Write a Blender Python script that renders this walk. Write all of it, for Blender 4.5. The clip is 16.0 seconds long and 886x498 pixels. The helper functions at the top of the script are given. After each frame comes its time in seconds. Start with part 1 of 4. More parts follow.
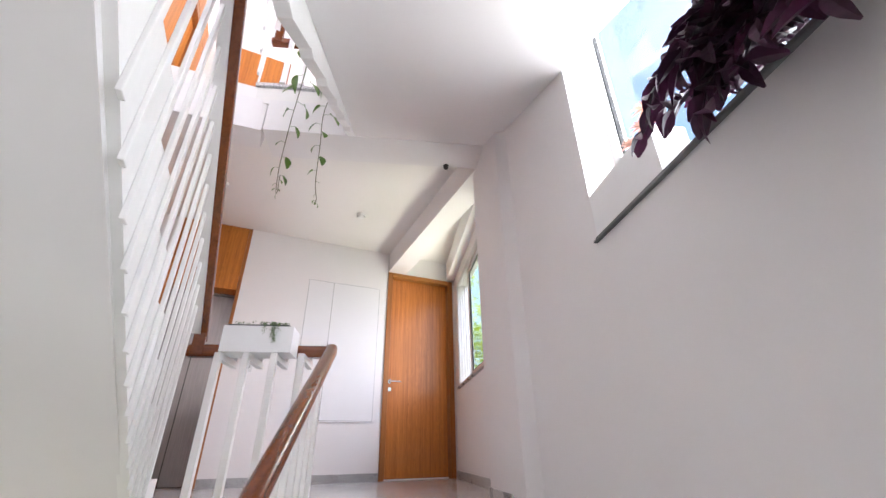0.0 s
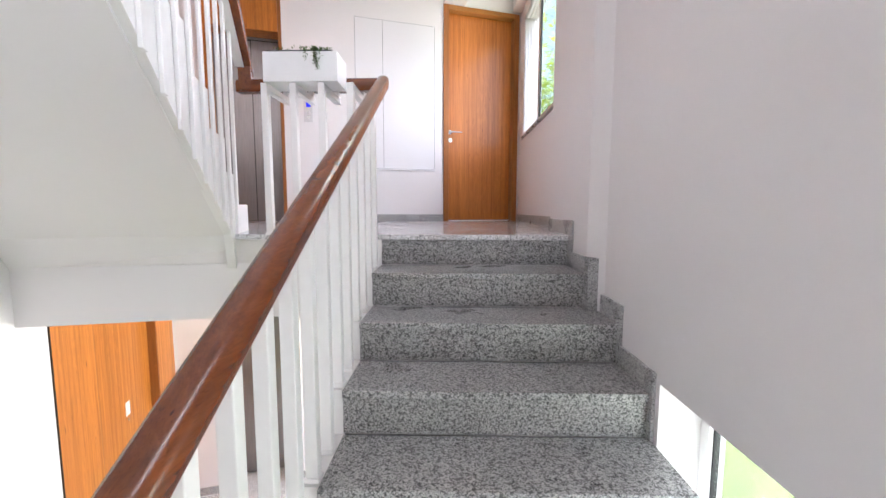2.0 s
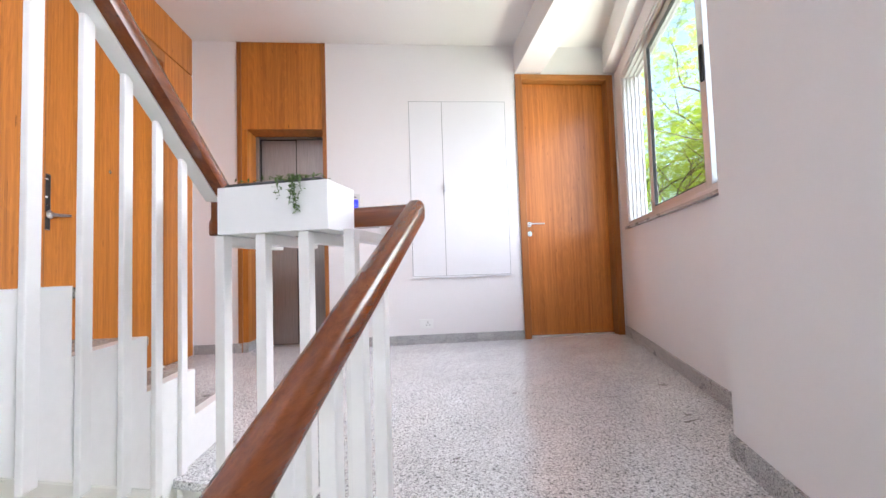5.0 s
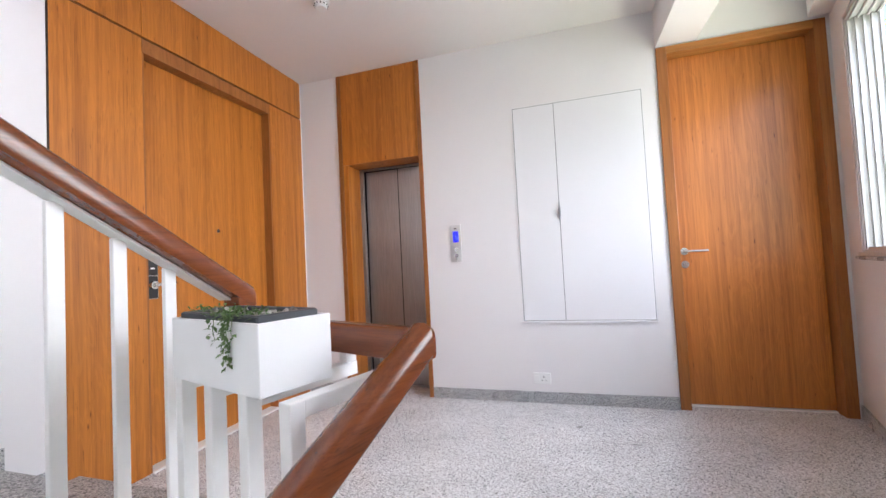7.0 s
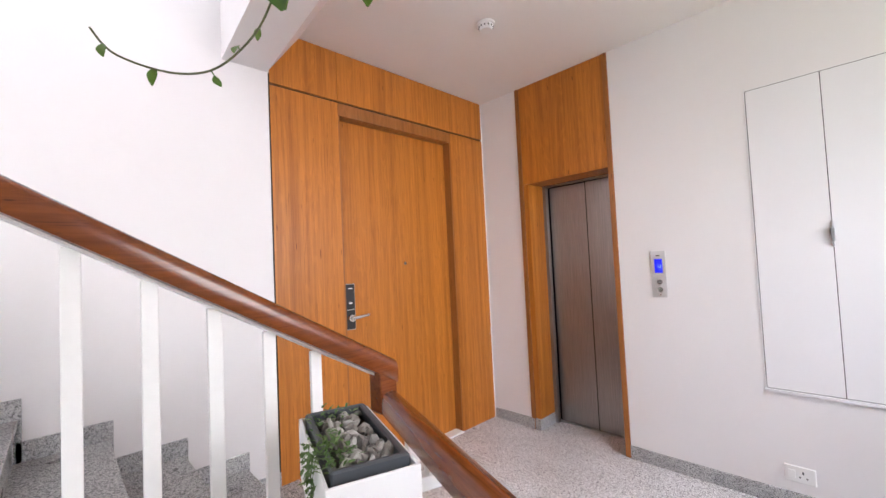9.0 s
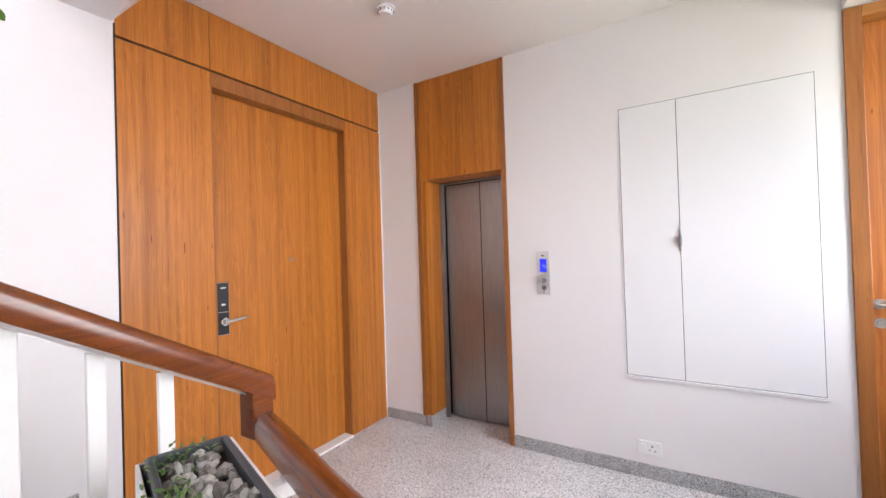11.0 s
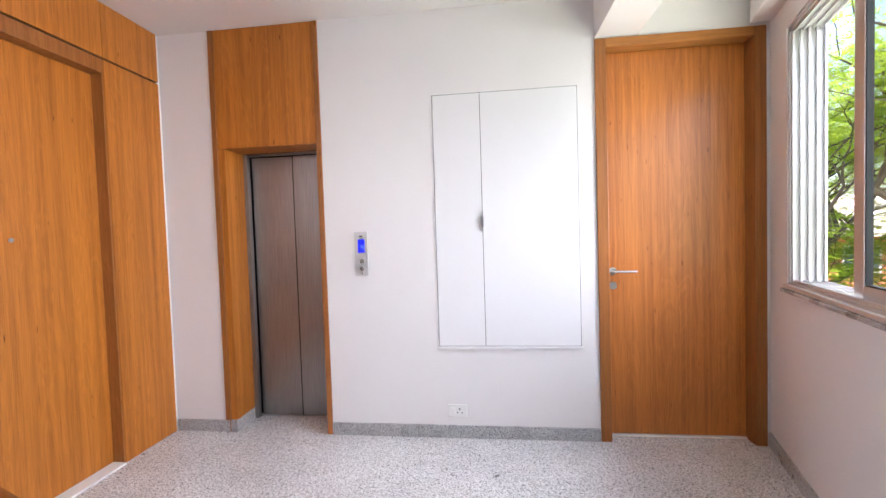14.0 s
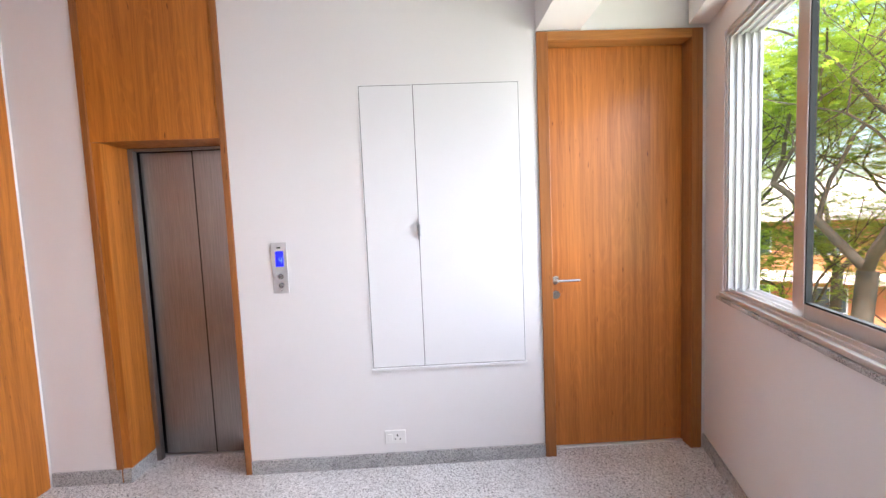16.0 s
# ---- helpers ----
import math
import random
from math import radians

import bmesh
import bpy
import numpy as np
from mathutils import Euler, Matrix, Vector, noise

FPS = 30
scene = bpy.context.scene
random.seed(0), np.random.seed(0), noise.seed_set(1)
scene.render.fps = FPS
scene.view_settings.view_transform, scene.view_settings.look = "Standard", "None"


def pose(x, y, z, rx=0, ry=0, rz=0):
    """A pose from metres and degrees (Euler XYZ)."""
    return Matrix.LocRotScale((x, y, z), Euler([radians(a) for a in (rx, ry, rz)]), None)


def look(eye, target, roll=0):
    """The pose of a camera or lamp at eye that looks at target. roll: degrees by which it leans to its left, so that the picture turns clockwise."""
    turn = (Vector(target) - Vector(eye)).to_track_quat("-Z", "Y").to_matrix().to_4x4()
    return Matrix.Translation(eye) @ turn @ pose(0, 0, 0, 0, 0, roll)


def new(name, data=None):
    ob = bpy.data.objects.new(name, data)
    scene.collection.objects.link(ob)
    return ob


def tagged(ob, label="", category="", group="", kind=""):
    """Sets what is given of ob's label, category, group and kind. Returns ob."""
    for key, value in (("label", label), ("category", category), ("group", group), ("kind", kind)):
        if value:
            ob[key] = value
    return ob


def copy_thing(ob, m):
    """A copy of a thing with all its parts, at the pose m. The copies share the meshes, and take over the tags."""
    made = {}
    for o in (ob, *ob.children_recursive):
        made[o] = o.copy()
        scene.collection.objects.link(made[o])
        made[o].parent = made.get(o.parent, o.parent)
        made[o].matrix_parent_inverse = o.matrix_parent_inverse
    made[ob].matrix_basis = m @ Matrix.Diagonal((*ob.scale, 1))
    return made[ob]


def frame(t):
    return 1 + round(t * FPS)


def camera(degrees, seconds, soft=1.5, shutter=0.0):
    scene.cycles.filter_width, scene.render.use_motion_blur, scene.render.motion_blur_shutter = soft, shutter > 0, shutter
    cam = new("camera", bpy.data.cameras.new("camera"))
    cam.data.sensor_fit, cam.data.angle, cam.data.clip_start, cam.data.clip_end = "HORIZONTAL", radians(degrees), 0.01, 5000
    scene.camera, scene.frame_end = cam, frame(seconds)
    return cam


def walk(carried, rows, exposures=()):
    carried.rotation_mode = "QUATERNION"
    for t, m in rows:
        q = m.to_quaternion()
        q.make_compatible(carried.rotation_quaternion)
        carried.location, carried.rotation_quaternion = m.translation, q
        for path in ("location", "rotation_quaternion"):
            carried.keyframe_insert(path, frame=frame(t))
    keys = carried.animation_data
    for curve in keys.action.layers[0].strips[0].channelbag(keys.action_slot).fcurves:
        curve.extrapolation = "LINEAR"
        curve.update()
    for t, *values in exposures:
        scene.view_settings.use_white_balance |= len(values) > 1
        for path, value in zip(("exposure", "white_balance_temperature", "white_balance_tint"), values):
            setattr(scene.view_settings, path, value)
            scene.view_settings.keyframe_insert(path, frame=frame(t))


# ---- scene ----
cam = camera(95.7, 16.0)
PATH = [
    (0, (-1.536, -5.107, 0.302), (-0.776, -3.491, 1.202), -0.8),
    (0.5, (-1.464, -5.095, 0.303), (-0.858, -3.292, 0.922), -0.1),
    (1, (-1.437, -5.112, 0.238), (-0.879, -3.225, 0.596), -0.2),
    (1.5, (-1.446, -5.041, 0.222), (-0.885, -3.124, 0.318), 0.0),
    (2, (-1.427, -4.865, 0.143), (-0.867, -2.955, -0.052), 0.1),
    (2.5, (-1.428, -4.710, 0.156), (-0.855, -2.804, -0.048), 0.1),
    (3, (-1.348, -4.596, 0.200), (-0.832, -2.664, 0.171), -0.7),
    (3.5, (-1.182, -4.402, 0.311), (-0.763, -2.448, 0.371), -1.5),
    (4, (-1.135, -4.188, 0.427), (-0.792, -2.219, 0.511), -1.8),
    (4.2, (-1.124, -4.099, 0.496), (-0.821, -2.122, 0.581), -1.7),
    (6.3, (-0.871, -3.417, 0.962), (-1.055, -1.427, 1.076), -2.9),
    (6.5, (-0.781, -3.350, 1.014), (-1.066, -1.373, 1.123), -3.0),
    (7, (-0.714, -3.222, 1.106), (-1.295, -1.310, 1.183), -2.9),
    (7.5, (-0.722, -3.067, 1.144), (-1.669, -1.305, 1.173), -3.0),
    (8, (-0.739, -2.959, 1.254), (-2.027, -1.429, 1.269), -3.1),
    (8.2, (-0.719, -2.921, 1.294), (-2.125, -1.499, 1.306), -3.1),
    (10.3, (-0.601, -2.847, 1.462), (-2.041, -1.465, 1.603), -2.0),
    (10.5, (-0.615, -2.837, 1.454), (-1.947, -1.349, 1.557), -2.0),
    (11, (-0.696, -2.789, 1.437), (-1.741, -1.083, 1.458), -1.8),
    (11.5, (-0.819, -2.736, 1.412), (-1.595, -0.893, 1.366), -1.4),
    (12, (-0.826, -2.730, 1.402), (-1.431, -0.825, 1.327), -1.1),
    (12.5, (-0.772, -2.732, 1.404), (-1.320, -0.810, 1.332), -1.1),
    (13, (-0.762, -2.719, 1.404), (-1.282, -0.789, 1.337), -1.3),
    (13.5, (-0.736, -2.706, 1.403), (-1.149, -0.750, 1.338), -1.7),
    (14, (-0.698, -2.694, 1.387), (-0.927, -0.710, 1.318), -1.8),
    (14.5, (-0.710, -2.686, 1.378), (-0.742, -0.690, 1.277), -1.9),
    (15, (-0.726, -2.664, 1.346), (-0.641, -0.672, 1.197), -2.1),
    (15.5, (-0.701, -2.549, 1.351), (-0.613, -0.558, 1.174), -2.2),
    (16, (-0.677, -2.424, 1.522), (-0.611, -0.430, 1.377), -2.4),
]
walk(cam, [(t, look(eye, target, roll)) for t, eye, target, roll in PATH], [(0.0, 1.76, 6350, 15), (0.5, 1.92, 6300, 14.5), (1.0, 2.06, 6250, 14), (2.0, 2.0, 6250, 14.5), (4.0, 2.12, 6200, 13.5), (6.5, 1.88, 6050, 10), (8.0, 1.78, 6400, 12.5), (10.5, 1.88, 6450, 13.5), (12.0, 1.95, 6300, 13), (16.0, 2.0, 6150, 12)])

# ---- world, sun, daylight ----
SKEW = 17.5                     # the lower flight and the window wall turn by this from the back wall
FLOOR = 3.096                   # floor to floor, 18 risers
RISER, TREAD = 0.172, 0.29
UP = 0.287                      # going of the upper flight
CEIL = 2.885
STAIR = pose(-1.119, -2.565, 0, 0, 0, -SKEW)   # u across, v up the lower flight


def S(u, v, z=0.0):
    return STAIR @ Vector((u, v, z))


world = bpy.data.worlds.new("world")
scene.world = world
world.use_nodes = True
wn = world.node_tree
sky = wn.nodes.new("ShaderNodeTexSky")
sky.sky_type, sky.sun_disc = "NISHITA", False
sky.sun_elevation, sky.sun_rotation = radians(58), radians(200)
sky.dust_density, sky.air_density = 3.0, 1.2
wn.nodes["Background"].inputs[1].default_value = 0.15
wn.links.new(sky.outputs[0], wn.nodes["Background"].inputs[0])

sun = new("sun", bpy.data.lights.new("sun", "SUN"))
sun.data.energy, sun.data.angle, sun.data.color = 5.0, radians(3), (1.0, 0.95, 0.86)
sun.matrix_world = look((0, 0, 0), (0.25, 0.72, -1.15))


def daylight(name, m, w, h, watts, color=(1.0, 0.985, 0.96)):
    """Area lamp in or beyond a window opening, standing in for daylight from outside."""
    lamp = new(name, bpy.data.lights.new(name, "AREA"))
    lamp.data.shape, lamp.data.size, lamp.data.size_y = "RECTANGLE", w, h
    lamp.data.energy, lamp.data.color = watts, color
    lamp.matrix_world = m
    return lamp


def facing_in(u, v, z):
    return look(S(u, v, z), S(u - 1, v, z))


COOL = (0.985, 0.965, 1.0)
# added lamp out of view beyond the window, in place of open sky
daylight("sky_before_window", look(S(4.6, 3.0, 2.7), S(0.0, 2.2, 1.6)), 5.4, 5.0, 395, COOL)
# added fill lamp, unseen and low outside, for light off the sunlit ground
daylight("sunlit_garden", look(S(3.9, 1.9, -2.2), S(0.2, 1.7, 2.9)), 4.6, 3.0, 170, (1.0, 1.0, 0.84))
daylight("window_daylight", facing_in(1.56, 1.75, 1.75 - FLOOR), 1.9, 1.3, 17, COOL)
daylight("window_daylight", facing_in(1.56, 1.75, 1.75 + FLOOR), 1.9, 1.3, 24, COOL)
for k, watts in ((-1, 11), (0, 44), (1, 38)):
    daylight("slit_daylight", facing_in(1.358, -2.42 if k > -1 else -2.3, 1.82 + k * FLOOR), 2.62, 1.72, watts, COOL)


# ---- materials ----
class Nodes:
    def __init__(self, name):
        self.mat = bpy.data.materials.new(name)
        self.mat.use_nodes = True
        self.t = self.mat.node_tree
        self.bsdf = self.t.nodes["Principled BSDF"]
        self.out = self.t.nodes["Material Output"]

    def add(self, kind, **props):
        n = self.t.nodes.new(kind)
        for key, value in props.items():
            if key == "op":
                n.operation = value
        return n

    def link(self, a, b):
        self.t.links.new(a, b)

    def coords(self, scale=(1, 1, 1), island=False):
        tc, mp = self.add("ShaderNodeTexCoord"), self.add("ShaderNodeMapping")
        mp.inputs["Scale"].default_value = scale
        self.link(tc.outputs["Object"], mp.inputs[0])
        if island:
            info, mul = self.add("ShaderNodeObjectInfo"), self.add("ShaderNodeMath", op="MULTIPLY")
            mul.inputs[1].default_value = 37.0
            self.link(info.outputs["Random"], mul.inputs[0])
            self.link(mul.outputs[0], mp.inputs["Location"])
        return mp.outputs[0]

    def noise(self, vec, scale, detail=4, rough=0.55, distort=0.0):
        n = self.add("ShaderNodeTexNoise")
        n.inputs["Scale"].default_value, n.inputs["Detail"].default_value = scale, detail
        n.inputs["Roughness"].default_value, n.inputs["Distortion"].default_value = rough, distort
        self.link(vec, n.inputs["Vector"])
        return n.outputs["Fac"]

    def ramp(self, fac, stops, constant=False):
        r = self.add("ShaderNodeValToRGB")
        if constant:
            r.color_ramp.interpolation = "CONSTANT"
        while len(r.color_ramp.elements) < len(stops):
            r.color_ramp.elements.new(0.5)
        for e, (p, c) in zip(r.color_ramp.elements, stops):
            e.position = p
            e.color = (*c, 1) if isinstance(c, tuple) else (c, c, c, 1)
        self.link(fac, r.inputs[0])
        return r.outputs[0]

    def mix(self, a, b, fac, mode="MIX"):
        m = self.add("ShaderNodeMix")
        m.data_type, m.blend_type = "RGBA", mode
        for sock, val in ((m.inputs[0], fac), (m.inputs[6], a), (m.inputs[7], b)):
            if isinstance(val, (int, float)):
                sock.default_value = val if sock.type == "VALUE" else (val, val, val, 1)
            elif isinstance(val, tuple):
                sock.default_value = (*val, 1)
            else:
                self.link(val, sock)
        return m.outputs[2]

    def bump(self, height, strength=0.2, distance=0.01):
        b = self.add("ShaderNodeBump")
        b.inputs["Strength"].default_value, b.inputs["Distance"].default_value = strength, distance
        self.link(height, b.inputs["Height"])
        self.link(b.outputs[0], self.bsdf.inputs["Normal"])

    def set(self, color=None, rough=None, metal=None, **more):
        for key, val in (("Base Color", color), ("Roughness", rough), ("Metallic", metal), *more.items()):
            if val is None:
                continue
            sock = self.bsdf.inputs[key.replace("_", " ")]
            if isinstance(val, (int, float)):
                sock.default_value = val
            elif isinstance(val, tuple):
                sock.default_value = (*val, 1)
            else:
                self.link(val, sock)
        return self.mat


def plain(name, color, rough=0.5, metal=0.0, vary=0.08, scale=12, bump=0.0, **more):
    n = Nodes(name)
    c = n.coords(island=True)
    big, fine = n.noise(c, scale * 0.12, 3), n.noise(c, scale, 5)
    dark = tuple(x * (1 - vary) for x in color)
    lite = tuple(min(1, x * (1 + vary)) for x in color)
    both = n.mix(n.ramp(big, [(0.35, dark), (0.65, lite)]), n.ramp(fine, [(0.35, dark), (0.65, lite)]), 0.4)
    if bump:
        n.bump(fine, bump, 0.004)
    return n.set(both, rough, metal, **more)


def paint(name, color, rough=0.55):
    """Emulsion on plaster: roller stipple and faint trowel waves."""
    n = Nodes(name)
    c = n.coords()
    wave, stipple = n.noise(c, 1.3, 3), n.noise(c, 160, 2)
    scuff = n.noise(c, 5.5, 6, 0.65)
    dark = tuple(x * 0.955 for x in color)
    base = n.mix(n.ramp(wave, [(0.35, dark), (0.6, color)]), n.ramp(scuff, [(0.30, tuple(x * 0.93 for x in color)), (0.42, color)]), 0.5, "MULTIPLY")
    base = n.mix(base, color, 0.55)
    h = n.mix(stipple, wave, 0.35)
    n.bump(h, 0.03, 0.002)
    return n.set(base, rough)


def stones():
    """Loose pebbles, each of its own grey."""
    n = Nodes("grey_pebble")
    g = n.add("ShaderNodeNewGeometry")
    tone = n.ramp(g.outputs["Random Per Island"], [(0.0, (0.09, 0.08, 0.07)), (0.5, (0.24, 0.22, 0.20)), (1.0, (0.48, 0.46, 0.43))])
    mottle = n.noise(n.coords(), 90, 4)
    n.bump(mottle, 0.4, 0.002)
    return n.set(n.mix(tone, n.ramp(mottle, [(0.3, 0.7), (0.7, 1.0)]), 0.7, "MULTIPLY"), 0.8)


def granite(name, rough, lo, hi, flecks, blots=0.0, size=300):
    """Polished granite: pale ground, grey and black crystals, rust-brown stains."""
    n = Nodes(name)
    c = n.coords(island=True)
    v = n.add("ShaderNodeTexVoronoi")
    v.inputs["Scale"].default_value = size
    n.link(c, v.inputs["Vector"])
    cell = n.add("ShaderNodeSeparateColor")
    n.link(v.outputs["Color"], cell.inputs[0])
    mid = tuple((a + b) / 2 for a, b in zip(lo, hi))
    ground = n.ramp(cell.outputs[0], [(0.0, lo), (0.3, mid), (0.62, hi), (0.9, tuple(min(1, x * 1.15) for x in hi))])
    spots = n.ramp(n.noise(c, size * 0.4, 3, 0.7, 0.6), [(flecks, (0.03, 0.03, 0.032)), (flecks + 0.07, (1, 1, 1))])
    cloud = n.ramp(n.noise(c, 3.2, 4), [(0.3, 0.84), (0.7, 1.0)])
    col = n.mix(n.mix(ground, spots, 0.8, "MULTIPLY"), cloud, 1.0, "MULTIPLY")
    if blots:
        b = n.ramp(n.noise(n.coords((1, 2.2, 1)), 5.5, 5, 0.6, 1.2), [(0.29, (0.22, 0.19, 0.17)), (0.32, (1, 1, 1))])
        col = n.mix(col, b, blots, "MULTIPLY")
    n.bump(cell.outputs[1], 0.03, 0.001)
    smear = n.ramp(n.noise(c, 4.0, 5, 0.6), [(0.3, rough * 0.8), (0.7, rough * 1.35)])
    return n.set(col, smear)


def wood(name, dark, mid, light, rough=0.35, axis="z", scale=1.0, coat=0.15):
    """Veneer or solid timber with long grain along one axis, cathedral figure and pores."""
    n = Nodes(name)
    long = {"x": (0.1, 1, 1), "y": (1, 0.1, 1), "z": (1, 1, 0.1)}[axis]
    fine = {"x": (0.016, 1, 1), "y": (1, 0.016, 1), "z": (1, 1, 0.016)}[axis]
    c, f = n.coords(tuple(k * scale for k in long), True), n.coords(tuple(k * scale for k in fine), True)
    figure = n.noise(c, 6.5, 3, 0.5, 1.6)
    rings = n.add("ShaderNodeMath", op="SINE")
    mul = n.add("ShaderNodeMath", op="MULTIPLY")
    mul.inputs[1].default_value = 70
    n.link(figure, mul.inputs[0])
    n.link(mul.outputs[0], rings.inputs[0])
    grain, pores = n.noise(f, 30, 8, 0.7), n.noise(f, 240, 3, 0.6)
    tone = n.noise(f, 7, 2, 0.5)
    base = n.ramp(figure, [(0.3, mid), (0.55, light), (0.72, mid)])
    base = n.mix(base, n.ramp(rings.outputs[0], [(0.0, tuple(x * 0.62 for x in mid)), (0.35, mid), (0.9, light)]), 0.42)
    base = n.mix(base, n.ramp(tone, [(0.34, tuple(x * 0.82 for x in mid)), (0.64, light)]), 0.40)
    base = n.mix(base, n.ramp(grain, [(0.32, dark), (0.58, light)]), 0.40)
    base = n.mix(base, n.ramp(pores, [(0.30, tuple(x * 0.75 for x in dark)), (0.42, (1, 1, 1))]), 0.32, "MULTIPLY")
    # short dark mineral flecks along the grain
    eyes = n.noise(n.coords(tuple(scale * (k if k == 1 else 0.16) for k in long), True), 60, 1, 0.4)
    base = n.mix(base, n.ramp(eyes, [(0.19, tuple(x * 0.6 for x in dark)), (0.25, (1, 1, 1))]), 0.7, "MULTIPLY")
    n.bump(grain, 0.06, 0.002)
    n.bsdf.inputs["Specular IOR Level"].default_value = 0.35
    return n.set(base, n.ramp(grain, [(0.3, rough * 1.2), (0.7, rough * 0.85)]), Coat_Weight=coat, Coat_Roughness=0.25)


WHITE = paint("white_wall_paint", (0.80, 0.782, 0.785))
CEILING = paint("ceiling_paint", (0.82, 0.80, 0.785))
METAL_WHITE = plain("white_enamel", (0.80, 0.79, 0.785), 0.32, vary=0.03, scale=30, bump=0.02)
PLANTER_WHITE = plain("white_planter_enamel", (0.80, 0.80, 0.81), 0.4, vary=0.02, scale=20)
CABINET_WHITE = paint("white_satin_panel", (0.80, 0.795, 0.81), 0.5)
FLOOR_GRANITE = granite("polished_floor_granite", 0.11, (0.39, 0.39, 0.405), (0.80, 0.797, 0.805), 0.382, 0.9, 240)
STEP_GRANITE = granite("step_granite", 0.30, (0.15, 0.15, 0.155), (0.50, 0.495, 0.49), 0.425, 0.12, 275)
SKIRT_GRANITE = granite("skirting_granite", 0.28, (0.20, 0.20, 0.21), (0.50, 0.50, 0.50), 0.38)
TEAK = wood("teak_veneer", (0.14, 0.037, 0.006), (0.415, 0.133, 0.017), (0.565, 0.198, 0.029), 0.40, coat=0.10)
TEAK_H = wood("teak_veneer_across", (0.22, 0.08, 0.02), (0.36, 0.14, 0.034), (0.46, 0.19, 0.05), 0.38, "x")
TEAK_EDGE = wood("teak_frame", (0.17, 0.055, 0.014), (0.29, 0.10, 0.024), (0.37, 0.14, 0.036), 0.36)
DOOR_TEAK = wood("door_veneer", (0.16, 0.045, 0.010), (0.45, 0.142, 0.026), (0.60, 0.208, 0.044), 0.33, coat=0.40)
RAIL = wood("handrail_timber", (0.035, 0.007, 0.002), (0.135, 0.031, 0.0075), (0.215, 0.056, 0.0135), 0.22, "y", 1.6, 0.5)
RAIL_X = wood("handrail_timber_across", (0.035, 0.007, 0.002), (0.135, 0.031, 0.0075), (0.215, 0.056, 0.0135), 0.22, "x", 1.6, 0.5)
DARK = plain("shadow_gap", (0.03, 0.015, 0.008), 0.8)
BLACK = plain("black_plastic", (0.018, 0.018, 0.02), 0.28, vary=0.05)
RUBBER = plain("black_rubber", (0.02, 0.02, 0.021), 0.7)
PLASTIC = plain("white_plastic", (0.78, 0.78, 0.77), 0.35, vary=0.02)
TRAY = plain("slate_plastic_tray", (0.055, 0.062, 0.072), 0.5, vary=0.1)
SOIL = plain("potting_soil", (0.035, 0.022, 0.014), 0.95, vary=0.4, scale=60, bump=0.8)
STONE = stones()
ALU = plain("silver_anodised_aluminium", (0.62, 0.61, 0.61), 0.38, 0.75, vary=0.05, scale=25)
SILL_GREY = plain("weathered_grey_sill", (0.13, 0.13, 0.135), 0.7, vary=0.3, scale=30, bump=0.3)
LATCH_GREY = plain("grey_zinc_latch", (0.22, 0.22, 0.23), 0.45, 0.6, vary=0.1)
CHROME = plain("satin_nickel", (0.66, 0.65, 0.63), 0.22, 1.0, vary=0.04)


def steel():
    n = Nodes("brushed_stainless_steel")
    c = n.coords((90, 90, 1.2), True)
    streak, haze = n.noise(c, 4.0, 4), n.noise(n.coords(), 2.2, 4)
    col = n.mix(n.ramp(streak, [(0.3, (0.30, 0.285, 0.28)), (0.7, (0.42, 0.40, 0.39))]), n.ramp(haze, [(0.3, 0.85), (0.7, 1.0)]), 1.0, "MULTIPLY")
    n.bump(streak, 0.04, 0.001)
    return n.set(col, n.ramp(haze, [(0.3, 0.33), (0.7, 0.38)]), 1.0, Anisotropic=0.5)


STEEL = steel()


def glass(name):
    n = Nodes(name)
    n.t.nodes.remove(n.bsdf)
    clear, shine, mixer = n.add("ShaderNodeBsdfTransparent"), n.add("ShaderNodeBsdfGlossy"), n.add("ShaderNodeMixShader")
    clear.inputs[0].default_value = (0.93, 0.96, 0.95, 1)
    shine.inputs["Roughness"].default_value = 0.02
    mixer.inputs[0].default_value = 0.07
    n.link(clear.outputs[0], mixer.inputs[1])
    n.link(shine.outputs[0], mixer.inputs[2])
    n.link(mixer.outputs[0], n.out.inputs[0])
    return n.mat


GLASS = glass("window_glass")


def glow(name, color, strength):
    return Nodes(name).set((0.01, 0.01, 0.02), 0.2, Emission_Color=color, Emission_Strength=strength)


SCREEN = glow("blue_display", (0.015, 0.02, 1.0), 0.32)
DIGIT = glow("lit_digit", (0.25, 0.45, 1.0), 0.45)


def leaf_mat(name, a, b, rough=0.4, trans=0.25):
    n = Nodes(name)
    info = n.add("ShaderNodeNewGeometry")
    c = n.ramp(info.outputs["Random Per Island"], [(0.0, a), (1.0, b)])
    mottle = n.noise(n.coords(), 45, 4)
    col = n.mix(c, n.ramp(mottle, [(0.35, 0.7), (0.65, 1.15)]), 0.6, "MULTIPLY")
    n.set(col, rough)
    tr, mx = n.add("ShaderNodeBsdfTranslucent"), n.add("ShaderNodeMixShader")
    n.link(col, tr.inputs[0])
    mx.inputs[0].default_value = trans
    n.link(n.bsdf.outputs[0], mx.inputs[1])
    n.link(tr.outputs[0], mx.inputs[2])
    n.link(mx.outputs[0], n.out.inputs[0])
    return n.mat


